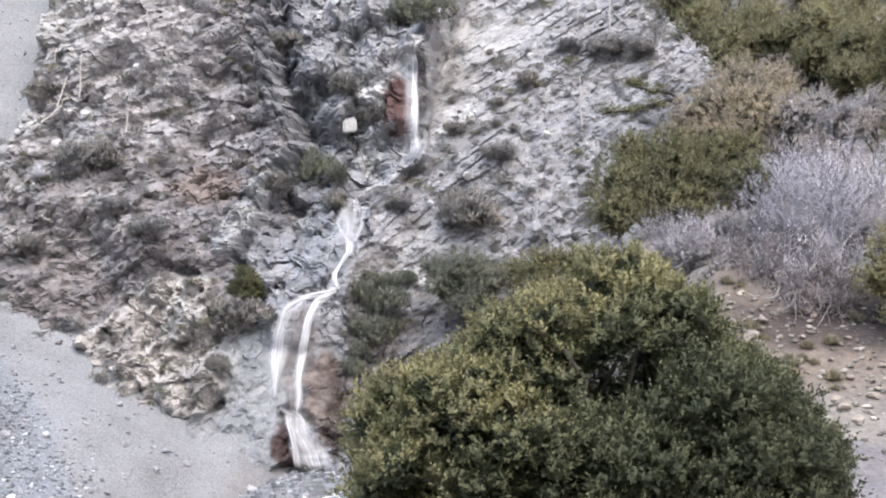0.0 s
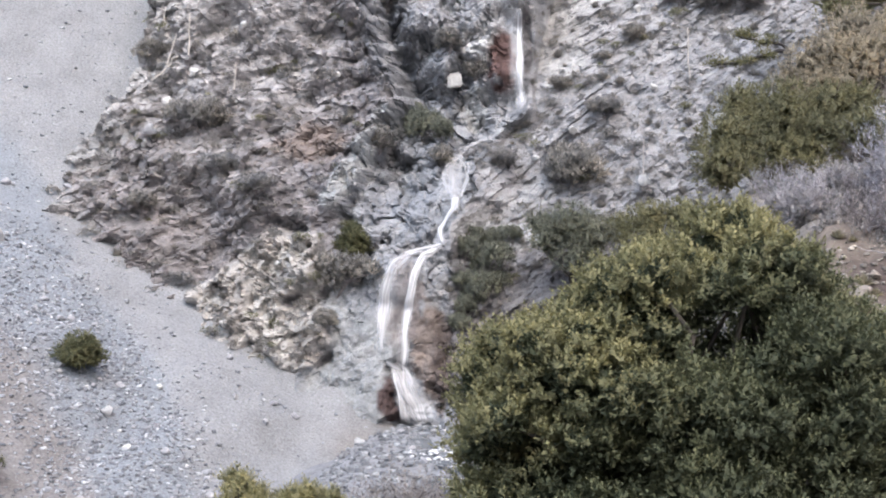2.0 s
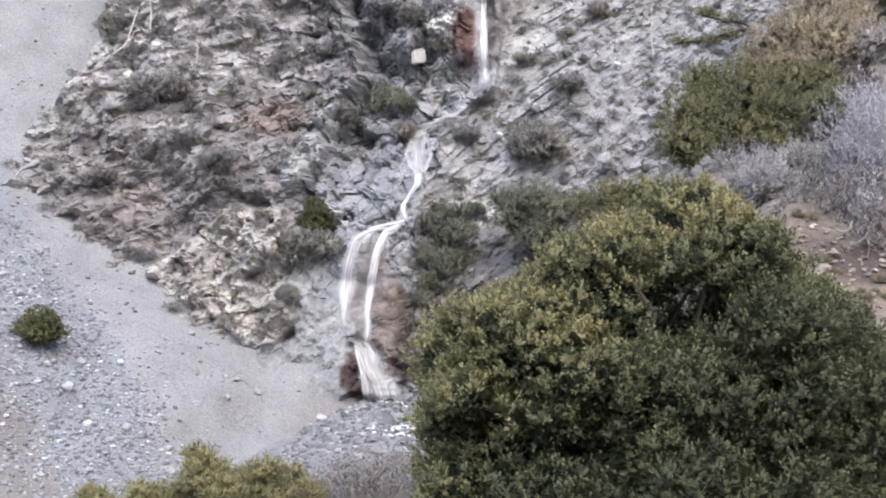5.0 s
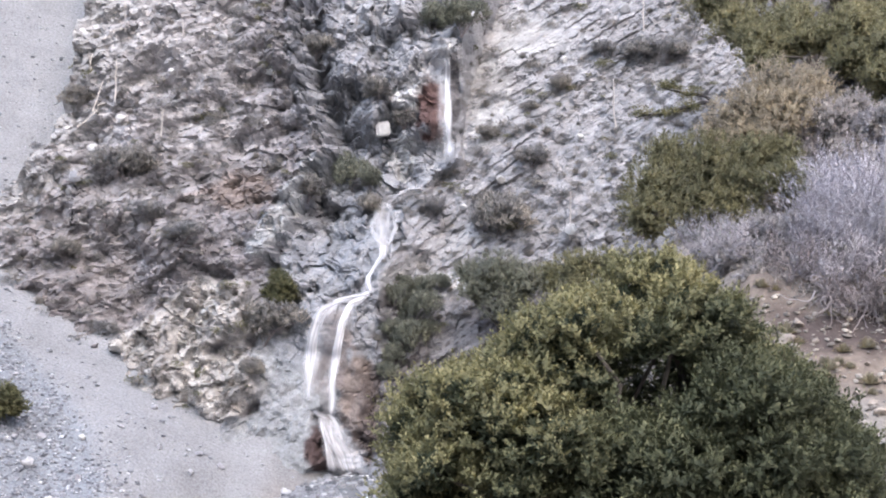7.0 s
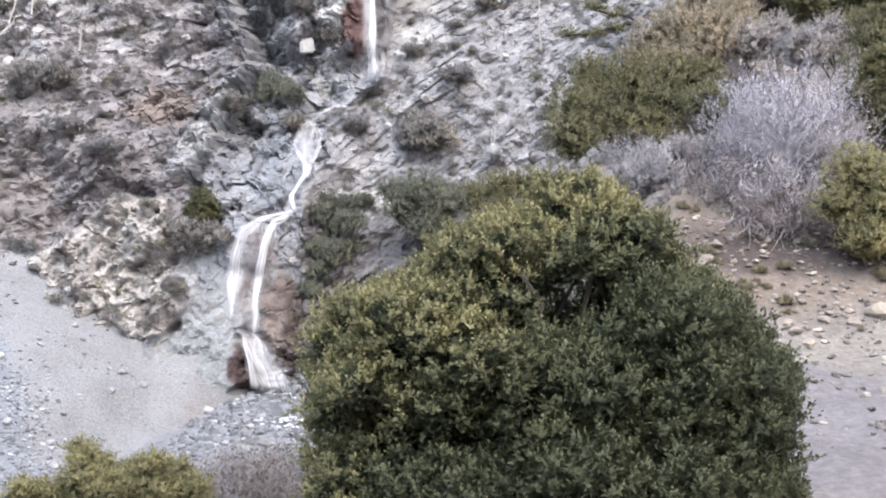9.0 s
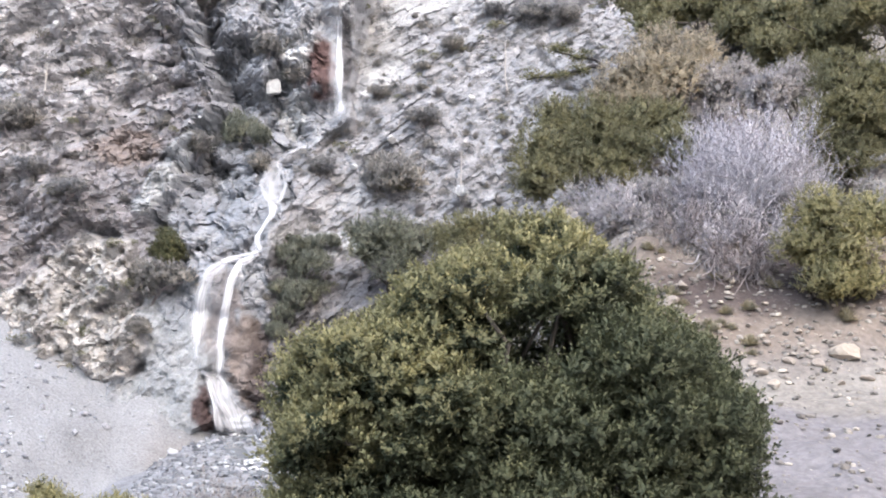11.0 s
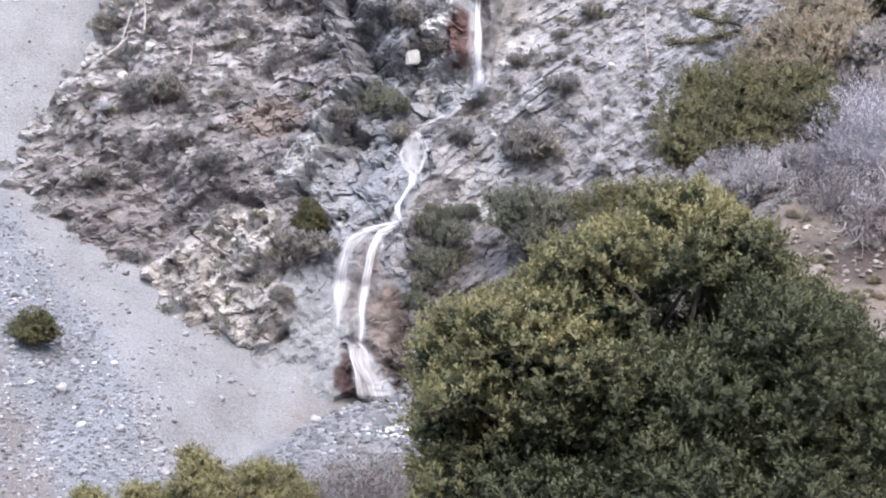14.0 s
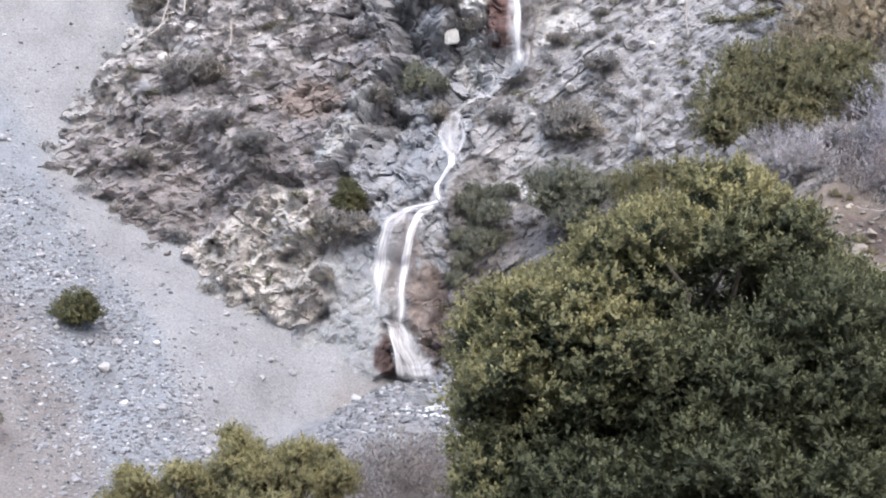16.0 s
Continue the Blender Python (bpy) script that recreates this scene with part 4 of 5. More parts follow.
# ---- loose stones ----
def stone_field(name, rng, xy, sizes, height, mat, label):
    """Many small stones joined into one mesh."""
    me = stone_mesh("pebble", 3, mat, 1)
    v0 = np.array([v.co for v in me.vertices])
    f0 = np.array([p.vertices for p in me.polygons])
    bpy.data.meshes.remove(me)
    n = len(xy)
    q = rng.random(n) * 6.283
    s = sizes[:, None] * (0.7 + 0.6 * rng.random((n, 3)))
    v = v0[None] * s[:, None]
    x = v[..., 0] * np.cos(q)[:, None] - v[..., 1] * np.sin(q)[:, None]
    y = v[..., 0] * np.sin(q)[:, None] + v[..., 1] * np.cos(q)[:, None]
    z = height(xy[:, 0], xy[:, 1])
    p = np.stack([x + xy[:, :1], y + xy[:, 1:], v[..., 2] + z[:, None] + sizes[:, None] * 0.12], -1)
    f = f0[None] + (np.arange(n) * len(v0))[:, None, None]
    ob = raw_part(name, p.reshape(-1, 3), f.reshape(-1, 3), mat, smooth=False)
    return tagged(ob, label, "stones", kind="stuff")


rng = np.random.default_rng(5)
xy = np.stack([rng.uniform(-40, -8, 52000), rng.uniform(58, 108, 52000)], 1)
s = (-10.3 - xy[:, 0]) * 0.74 - (xy[:, 1] - 82.3) * 0.67
keep = rng.random(len(xy)) < 0.05 + 0.95 * step(10.5, 13.5, s) * step(24, 19, s) * step(92, 80, xy[:, 1])
xy = xy[keep]
stone_field("scree_stones", rng, xy, 0.10 + 0.30 * rng.random(len(xy)) ** 3 + 0.22 * (rng.random(len(xy)) < 0.015), scree, STONEFIELD, "small grey stones strewn over the scree")
xy = np.stack([rng.uniform(-12, 0, 3600), rng.uniform(56, 86, 3600)], 1)
stone_field("stream_stones", rng, xy, 0.13 + 0.5 * rng.random(len(xy)) ** 4, land, WETFIELD, "grey stones along the stream bed")
xy = np.stack([rng.uniform(7, 22, 5200), np.where(rng.random(5200) < 0.75, rng.uniform(41, 46.5, 5200), rng.uniform(33, 41, 5200))], 1)
stone_field("bank_stones", rng, xy, 0.035 + 0.32 * rng.random(len(xy)) ** 5, land, BUFFFIELD, "small buff stones on the eroded bank")

STONES = [stone_mesh("boulder", 11 + k, PALESTONE) for k in range(3)]
GREYS = [stone_mesh("boulder", 21 + k, STONE) for k in range(3)]
BUFFS = [stone_mesh("boulder", 31 + k, BUFFSTONE) for k in range(3)]


def boulder(me, where, size, label, group, turn=0.0, tall=1.0):
    ob = new("boulder", me)
    ob.matrix_world = pose(*where, 8, -6, turn) @ Matrix.Diagonal((size, size * 0.8, size * tall, 1))
    return tagged(ob, label, "boulder", group)


for k, (x, z, r) in enumerate(((-27.62, 19.43, 0.59), (-19.01, 28.51, 0.54), (18.51, 29.74, 0.61), (-22.23, 25.31, 0.40), (-25.62, 21.53, 0.48), (1.71, 17.26, 0.56),
                               (11.90, 32.79, 0.76), (6.90, 27.90, 0.43), (-25.09, 18.76, 0.31), (-15.23, 21.42, 0.37), (-28.27, 15.85, 0.42), (-0.97, 15.16, 0.40), (7.61, 20.72, 0.37), (13.57, 25.00, 0.42), (-17.42, 7.08, 0.32), (6.22, 16.20, 0.36), (-20.26, 3.10, 0.42))):
    boulder(STONES[k % 3], (x, float(mountain(x, z)) - 0.35, z), 1.8 * r, "bleached white rock lodged on the steep slope", "white rocks on the slopes", 47 * k, 1.1)
x, z, r = (-6.95, 21.41, 0.78)
bm = bmesh.new()
bmesh.ops.create_cube(bm, size=1.0)
bmesh.ops.bevel(bm, geom=bm.edges[:], offset=0.12, segments=2, affect="EDGES")
rng = np.random.default_rng(4)
for v in bm.verts:
    v.co += Vector(rng.normal(size=3)) * 0.025 + Vector((0.06 * v.co.z, 0, 0.08 * v.co.x))
ob = part("boulder", bm, PALESTONE)
ob.matrix_world = pose(x, float(mountain(x, z)) - 0.9, z, 5, -8, 12) @ Matrix.Diagonal((1.05, 0.9, 1.05, 1))
tagged(ob, "squarish pale boulder wedged in the gully", "boulder", "white rocks on the slopes")
for k, (x, y, r) in enumerate(((-35.00, 84.05, 0.59), (-23.89, 73.35, 0.45), (-22.10, 77.05, 0.29), (-26.67, 72.45, 0.21), (-19.33, 82.50, 0.24), (-18.14, 79.00, 0.26), (-16.20, 80.55, 0.26), (-14.90, 80.70, 0.30), (-16.26, 78.60, 0.29),
                               (-33.15, 92.15, 0.34), (-36.84, 90.40, 0.37), (-11.17, 81.25, 0.43), (-22.09, 71.30, 0.26), (-26.99, 74.40, 0.24), (-20.79, 84.15, 0.21), (-20.45, 79.15, 0.20), (-32.00, 77.00, 0.25))):
    white = k in (0, 1, 2, 11, 12, 13)
    boulder((STONES if white else GREYS)[k % 3], (x, y, float(scree(x, y)) + r * 0.25), (2.9 if k == 0 else 2.3) * r,
            "white boulder resting on the scree" if white else "grey stone half sunk in the scree", "boulders on the scree", 61 * k, 1.7 if k == 0 else 1.0)
# the larger stones of the coarse gravel band
rng = np.random.default_rng(19)
made = 0
while made < 150:
    x, y = rng.uniform(-32, -13), rng.uniform(58, 82)
    s = (-10.3 - x) * 0.74 - (y - 82.3) * 0.67
    if 11.5 < s < 21 and rng.random() < 0.25 + 0.75 * math.exp(-((s - 15.5) / 3.5) ** 2):
        size = 0.26 + 0.5 * rng.random() ** 4
        boulder((STONES if rng.random() < 0.08 else GREYS)[made % 3], (x, y, float(scree(x, y)) + size * 0.1), size, "grey broken stone in the coarse gravel band", "stones in the gravel band", 360 * rng.random())
        made += 1
for k, (x, y, r) in enumerate(((11.96, 41.30, 0.27), (13.89, 41.65, 0.24), (13.00, 41.80, 0.21), (14.86, 41.95, 0.52), (13.88, 42.10, 0.17), (14.25, 40.80, 0.17), (15.16, 41.00, 0.24), (12.24, 40.75, 0.20),
                               (11.55, 42.10, 0.14), (11.16, 43.15, 0.16), (13.69, 43.05, 0.16), (12.19, 43.35, 0.12), (13.01, 44.25, 0.13), (10.85, 44.35, 0.15), (12.21, 45.25, 0.15), (9.85, 44.35, 0.44), (10.48, 45.05, 0.26), (10.64, 42.25, 0.16), (12.57, 42.60, 0.16), (13.65, 42.45, 0.14), (11.86, 41.70, 0.17))):
    boulder(BUFFS[k % 3], (x, y, float(land(x, y)) + r * 0.2), 2.5 * r, "buff angular stone fallen from the eroded bank", "stones on the bank", 53 * k, 0.8)
for k, (x, y, r) in enumerate(((-8.71, 81.25, 0.30), (-5.76, 77.10, 0.32), (-6.11, 67.35, 0.39), (-4.14, 70.90, 0.52), (-5.00, 63.65, 0.42), (-6.16, 87.15, 0.29), (-7.43, 75.10, 0.28))):
    boulder(GREYS[k % 3], (x, y, float(land(x, y)) + r * 0.2), 2 * r, "grey boulder in the stream bed", "boulders in the stream", 71 * k)


# ---- shrubs on the mountainside ----
def shrub_mesh(name, seed, leaf, size, lobes=5):
    """A low rounded bush about 1 m across, its foot at the origin."""
    rng = np.random.default_rng(seed)
    full = lobes > 8
    c = [(rng.normal() * 0.2, rng.normal() * 0.2, 0.20 + 0.28 * rng.random(), 0.18 + 0.10 * rng.random()) for _ in range(lobes)]
    feet, ways = tufts(rng, c, 0.13 if full else 0.22, 5 if full else 3, 0.6)
    v, f, bend = sprigs(rng, feet, ways, 0.07 + 0.08 * rng.random(len(feet)), 6 if full else 4, size)
    me = raw_mesh(name, v, f, leaf)
    me.normals_split_custom_set_from_vertices(bend.astype(np.float32))
    return me


def tuft_mesh(name, seed, leaf, blades=90):
    """A rosette of stiff narrow blades about 1 m across."""
    rng = np.random.default_rng(seed)
    vs, fs = [], []
    for k in range(blades):
        q, up = 6.283 * rng.random(), 0.15 + 1.25 * rng.random()
        d = Vector((math.cos(q) * math.cos(up), math.sin(q) * math.cos(up), math.sin(up)))
        s = Vector((-math.sin(q), math.cos(q), 0)) * 0.035
        e = d * (0.38 + 0.16 * rng.random())
        n = len(vs)
        vs += [tuple(-s), tuple(s), tuple(e * 0.55 + s * 0.8), tuple(e + Vector((0, 0, -0.02))), tuple(e * 0.55 - s * 0.8)]
        fs.append((n, n + 1, n + 2, n + 3, n + 4))
    return raw_mesh(name, vs, fs, leaf, False)


def small_shrub(me_leaf, stem_mat, where, size, label, category, group, turn, tall=1.0):
    ob = base(category.replace(" ", "_"), where, label, category, group)
    ob.matrix_world = pose(*where, 0, 0, turn) @ Matrix.Diagonal((size, size, size * tall, 1))
    leaf = new("foliage", me_leaf)
    leaf.parent = ob
    stem = new("woody_base", STEMS)
    stem.parent = ob
    tagged(stem, kind="stuff")
    return ob


rng = np.random.default_rng(9)
v, f = tubes([limb(rng, (0, 0, -0.1), (0.3 * rng.normal(), 0.3 * rng.normal(), 0.2 + 0.15 * rng.random()), 0.02, 0.006, 2, 0.2) for _ in range(5)], 3)
STEMS = raw_mesh("stems", v, f, DRYWOOD)
DUSK = [shrub_mesh("foliage", 40 + k, DUSKLEAF, 0.105) for k in range(3)]
GREY = [shrub_mesh("foliage", 50 + k, GREYLEAF, 0.105) for k in range(3)]
OLIVE = [shrub_mesh("foliage", 60 + k, OLIVELEAF, 0.105) for k in range(3)]
TUFT = [tuft_mesh("foliage", 70 + k, DUSKLEAF) for k in range(3)]
FULL = [shrub_mesh("foliage", 80 + k, DUSKLEAF, 0.075, 12) for k in range(2)]
FULLGREY = [shrub_mesh("foliage", 87 + k, GREYLEAF, 0.07, 12) for k in range(2)]
FULLDUSK = [shrub_mesh("foliage", 85 + k, GREENDUSK, 0.07, 12) for k in range(3)]

# the larger bushes, each placed on the slope to fit the camera's view
for k, (x, z, r) in enumerate(((6.40, 24.90, 0.85), (1.50, 12.85, 1.89), (-24.25, 16.91, 1.39), (-24.10, 5.47, 0.94), (-27.48, 10.83, 0.89), (-11.87, 15.58, 1.05), (-13.56, 5.39, 1.48), (3.95, 18.51, 1.06),
                               (12.60, 27.58, 1.47), (14.72, 27.65, 1.29), (4.11, 23.13, 0.46), (3.98, 21.37, 0.38), (0.88, 20.77, 0.66), (-5.37, 21.61, 0.82), (-12.49, 27.73, 1.10), (-19.23, 11.94, 0.97),
                               (-29.26, 22.85, 0.97), (-1.87, 24.76, 0.02), (-7.62, 14.41, 0.86), (-14.01, 2.93, 0.71), (-21.91, 13.57, 0.98), (10.01, 28.15, 0.87), (-3.35, 14.41, 1.03), (-7.32, 23.68, 0.99))):
    if r > 0.1:
        grey = k in (3, 7, 8, 9, 15, 20, 21, 22)
        small_shrub((FULLGREY if grey else FULL)[k % 2], DRYWOOD, (x, float(mountain(x, z)) - 0.1, z - 0.2 * r), 2.3 * r, "dry grey-purple bush on the rock slope" if grey else "dark dusky bush rooted in the rock slope", "bush", "bushes on the slopes", 40 * k, 0.8 if grey else 1.0)
for k, (x, z, r) in enumerate(((-8.95, 16.6, 1.0), (-3.24, 29.85, 1.06), (-7.5, 16.3, 0.7), (-5.54, 7.67, 0.67), (-3.84, 8.34, 0.61), (-5.63, 2.68, 0.58), (-4.49, 4.75, 0.89), (-2.38, 8.84, 0.50), (-4.05, 6.53, 0.94), (-5.17, 3.70, 0.69), (-5.74, 5.63, 0.48), (-3.11, 5.58, 0.52), (-4.85, 8.82, 0.45), (-10.11, 17.99, 0.85), (-1.13, 29.29, 1.11))):
    small_shrub(FULLDUSK[k % 3], DRYWOOD, (x, float(mountain(x, z)) - 0.2, z - 0.3 * r), 2.6 * r, "dull olive-green bush beside the falling water", "bush", "green bushes in the gully", 70 * k, 1.25)
# little dark bushes on the pale outcrop
rng = np.random.default_rng(29)
grown = []
for _ in range(900):
    x, z = rng.uniform(-21, -13.5), rng.uniform(0.5, 9.0)
    if float(zones(np.array([x]), np.array([z]))[2][0]) < 0.5 or any((x - a) ** 2 + (z - b) ** 2 < 0.7 for a, b in grown) or len(grown) >= 27:
        continue
    grown.append((x, z))
    small_shrub(DUSK[len(grown) % 3] if rng.random() < 0.6 else OLIVE[len(grown) % 3], DRYWOOD, (x, float(mountain(x, z)) - 0.15, z - 0.15), 0.6 + 0.6 * rng.random(), "small dusky shrub on the pale outcrop", "outcrop shrub", "shrubs on the outcrop", 360 * rng.random(), 0.9)

# the small scrub that dots the slopes
rng = np.random.default_rng(9)
spots = []
for _ in range(12000):
    x, z = rng.uniform(-35, 24), rng.uniform(-1, 33)
    zl, zr, zc, zm = (float(q[0]) for q in zones(np.array([x]), np.array([z])))
    much = 0.8 * zl + 0.85 * zr
    if zm > 0.3 or much * (0.5 + 0.5 * float(vnoise(np.array([x * 0.3]), np.array([z * 0.3]), 131)[0])) < rng.random() * 0.9:
        continue
    if zc > 0.3 and rng.random() < 0.4:
        continue
    if any((x - a) ** 2 + (z - b) ** 2 < 0.45 for a, b, _ in spots):
        continue
    spots.append((x, z, zr))
    if len(spots) >= 780:
        break
for k, (x, z, zr) in enumerate(spots):
    size = 0.48 + 0.70 * rng.random() ** 2
    which = rng.random()
    where = (x, float(mountain(x, z)) - 0.05, z - 0.1)
    if k < 300:
        small_shrub(GREY[k % 3] if which < 0.45 else DUSK[k % 3], DRYWOOD, where, size * 1.5, "low grey dry scrub clinging to the rock", "scrub", "scrub on the slopes", 360 * rng.random(), 0.8)
    elif k < 490:
        small_shrub(TUFT[k % 3], DRYWOOD, where, size * 1.3, "spiky dark yucca rosette on the rock slope", "yucca", "yuccas on the slopes", 360 * rng.random())
    else:
        small_shrub(DUSK[k % 3] if which < 0.7 else OLIVE[k % 3], DRYWOOD, where, size * 1.1, "small dark shrub in a rock crack", "shrub", "small shrubs on the slopes", 360 * rng.random(), 0.8)


# ---- dead stalks and snags ----
def stalk(foot, high, lean, label, white, seed):
    rng = np.random.default_rng(seed)
    ob = base("dead_stalk", foot, label, "dead stalk", "dead yucca stalks")
    v, f = tubes([limb(rng, (0, 0, -0.1), (lean, 0, high), 0.075, 0.03, 5, 0.02)], 6)
    raw_part("stem", v, f, STALK, ob)
    v, f = tubes([limb(rng, (lean * t, 0, high * t), (lean * t + rng.normal() * 0.22, rng.normal() * 0.2, high * t + 0.18), 0.02, 0.01, 2, 0.1) for t in np.linspace(0.5, 0.98, 12)], 4)
    tagged(raw_part("seed_twig_growth", v, f, STALK, ob), kind="stuff")
    if white:
        me = tuft_mesh("dry_rosette", seed, FOAM, 130)
        t = new("dry_rosette", me)
        t.parent = ob
        t.scale = (1.7, 1.7, 1.9)
        t.location = (0, -0.3, 0.2)
        tagged(t, "bleached white rosette of dead leaves")


for k, ((x, z), high, lean, white) in enumerate((((6.38, 12.44), 3.4, 0.1, 1), ((10.20, 20.81), 4.2, -0.1, 0), ((18.44, 29.45), 2.6, 0.0, 1), ((-26.39, 29.02), 2.4, -0.1, 0), ((-26.14, 22.92), 3.0, 0.05, 0),
                                                 ((-22.36, 20.06), 1.9, 0.1, 0), ((-15.39, 25.56), 1.8, 0.0, 1), ((13.22, 30.57), 2.6, 0.0, 0), ((-27.89, 22.35), 2.2, 0.7, 0), ((-21.60, 28.26), 1.6, -0.2, 0), ((-27.82, 16.21), 0.8, 0.1, 1))):
    stalk((x, float(mountain(x, z)) - 0.4, z), high, lean, "tall bleached dead yucca stalk" + (" with a white withered rosette" if white else ""), white, 200 + k)


def fallen(a, b, r, mat, label):
    rng = np.random.default_rng(int(abs(a[0]) * 100))
    pa, pb = ((x, float(mountain(x, z)) - 0.4, z) for x, z in (a, b))
    ob = base("dead_branch", pa, label, "dead branch", "dead branches")
    d = Vector(pb) - Vector(pa)
    path = limb(rng, (0, 0, 0), d, r, r * 0.5, 6, 0.08)
    v, f = tubes([path], 5)
    raw_part("branch", v, f, mat, ob)
    v, f = tubes([limb(rng, path[k][0], path[k][0] + Vector((rng.normal() * 0.4, -0.1, 0.5 * rng.random())), r * 0.5, r * 0.2, 3, 0.15) for k in (2, 3, 4, 5)], 4)
    tagged(raw_part("twig_growth", v, f, mat, ob), kind="stuff")


fallen((-27.45, 13.19), (-27.86, 16.21), 0.13, DARKWOOD, "short charred snag standing on the buttress")
for a, b in (((-28.18, 13.40), (-26.22, 13.23)), ((-28.87, 21.03), (-27.00, 22.88)), ((-27.87, 28.05), (-26.49, 29.12)), ((-28.78, 24.57), (-28.44, 26.97))):
    fallen(a, b, 0.07, STALK, "bleached fallen branch lying on the rocks")


# ---- trees of the bank and the far right hillside ----
def on_land(x, y, sink=0.1):
    return (x, y, float(land(x, y)) - sink)


x, y = 9.90, 62.00
tree("oak", on_land(x, y), ((8.39, 62.00, 10.78, 1.84), (10.64, 63.00, 11.99, 1.94), (10.02, 61.00, 9.87, 1.50), (12.00, 62.00, 11.04, 1.53), (7.61, 60.00, 9.36, 1.23), (8.95, 64.00, 12.82, 1.18), (12.95, 64.00, 12.82, 1.18), (11.28, 61.00, 9.61, 1.25)), 0.42, 52, 0.15, SLOPELEAF,
     "dark olive live oak on the slope", seed=11, trunk=0.2, group="hillside oaks")
x, y = 15.42, 68.00
tree("oak", on_land(x, y), ((14.97, 68.00, 17.13, 1.45), (12.76, 67.00, 15.33, 1.24), (16.93, 69.00, 17.35, 1.19), (14.77, 66.00, 14.85, 1.63), (12.96, 66.00, 14.01, 1.14), (17.22, 68.00, 15.97, 1.12), (11.63, 67.00, 14.48, 0.83), (13.75, 67.00, 15.90, 1.38), (13.95, 65.50, 13.92, 1.21), (15.71, 67.00, 16.04, 1.32)), 0.42, 52, 0.15, TANLEAF,
     "tan-brown leaved shrubby oak on the slope", seed=12, trunk=0.18, group="hillside oaks")
for k, (x, y, z, r) in enumerate(((13.74, 60.00, 11.24, 1.04), (16.98, 66.00, 15.13, 1.03), (18.23, 61.00, 13.85, 1.05), (19.71, 62.00, 14.57, 1.02), (18.65, 67.00, 15.76, 0.99), (14.29, 64.00, 13.09, 0.89))):
    b = [(x + q * r, y, z + w * r, r * s) for q, w, s in ((0, 0.2, 0.7), (-0.5, -0.2, 0.65), (0.5, -0.2, 0.65), (0, -0.5, 0.8))]
    green = k in (0, 5)
    tree("scrub_oak" if green else "grey_bush", on_land(x, y), b, 0.38, 52, 0.135, OLIVELEAF if green else BRUSHLEAF, "small olive scrub oak on the slope" if green else "dull grey-purple bush on the slope",
         "tree" if green else "bush", seed=113 + k, trunk=0.1, group="hillside oaks" if green else "grey bushes")
for k, (x, y, z, r, mat) in enumerate(((18.93, 84.00, 24.18, 1.90, HILLLEAF), (21.71, 80.00, 22.60, 1.91, HILLLEAF), (25.75, 81.00, 23.55, 2.00, HILLLEAF), (27.21, 74.00, 20.39, 1.89, OLIVELEAF), (24.16, 90.00, 29.49, 2.22, HILLLEAF),
                                       (30.17, 92.00, 30.90, 2.27, OLIVELEAF), (32.45, 84.00, 26.90, 2.14, HILLLEAF), (20.03, 92.00, 29.71, 2.27, HILLLEAF), (23.13, 74.00, 19.12, 1.37, OLIVELEAF), (19.25, 77.00, 20.82, 1.08, OLIVELEAF), (28.90, 72.00, 20.19, 1.78, HILLLEAF))):
    r6 = np.random.default_rng(300 + k)
    lobes = [(x + r6.normal() * 1.4, y + r6.normal() * 1.0, z + r6.normal() * 0.8, r * (0.7 + 0.4 * r6.random())) for _ in range(7)]
    tree("oak", on_land(x, y + 1.5), lobes, 0.5, 44, 0.175, mat, "green live oak in the hillside woods", seed=20 + k, trunk=0.22, group="hillside oaks")
x, y = 18.67, 52.00
tree("oak", on_land(x, y), ((18.55, 52.00, 11.28, 1.50), (17.65, 52.00, 10.18, 1.18), (20.20, 53.00, 10.57, 1.53), (18.52, 53.00, 12.81, 1.09), (20.06, 53.00, 12.59, 1.31), (18.70, 52.00, 9.31, 1.28)), 0.34, 54, 0.12, SLOPELEAF,
     "dense olive-green live oak above the bank", seed=31, trunk=0.2, group="bank oaks")
x, y = 14.92, 44.00
tree("bush_oak", on_land(x, y), ((14.84, 44.00, 6.29, 1.09), (14.26, 44.00, 5.20, 0.94), (15.53, 44.00, 5.20, 1.18), (16.66, 44.50, 6.16, 1.10), (14.96, 43.50, 4.08, 0.98), (16.21, 44.00, 4.11, 0.90)), 0.30, 54, 0.105, NEWLEAF,
     "rounded olive bush growing on the eroded bank", "bush", seed=32, trunk=0.13, group="bank oaks")

# low scrub that fills the slope between the oaks
rng = np.random.default_rng(57)
for k in range(120):
    x, y = rng.uniform(9, 25), rng.uniform(48, 84)
    if x < 9 + 0.28 * (y - 60):
        continue
    small_shrub((GREY if rng.random() < 0.6 else DUSK)[k % 3], DRYWOOD, on_land(x, y), 1.3 + 1.2 * rng.random(), "low grey brush on the slope between the oaks", "low brush", "low brush between the oaks", 360 * rng.random(), 0.8)

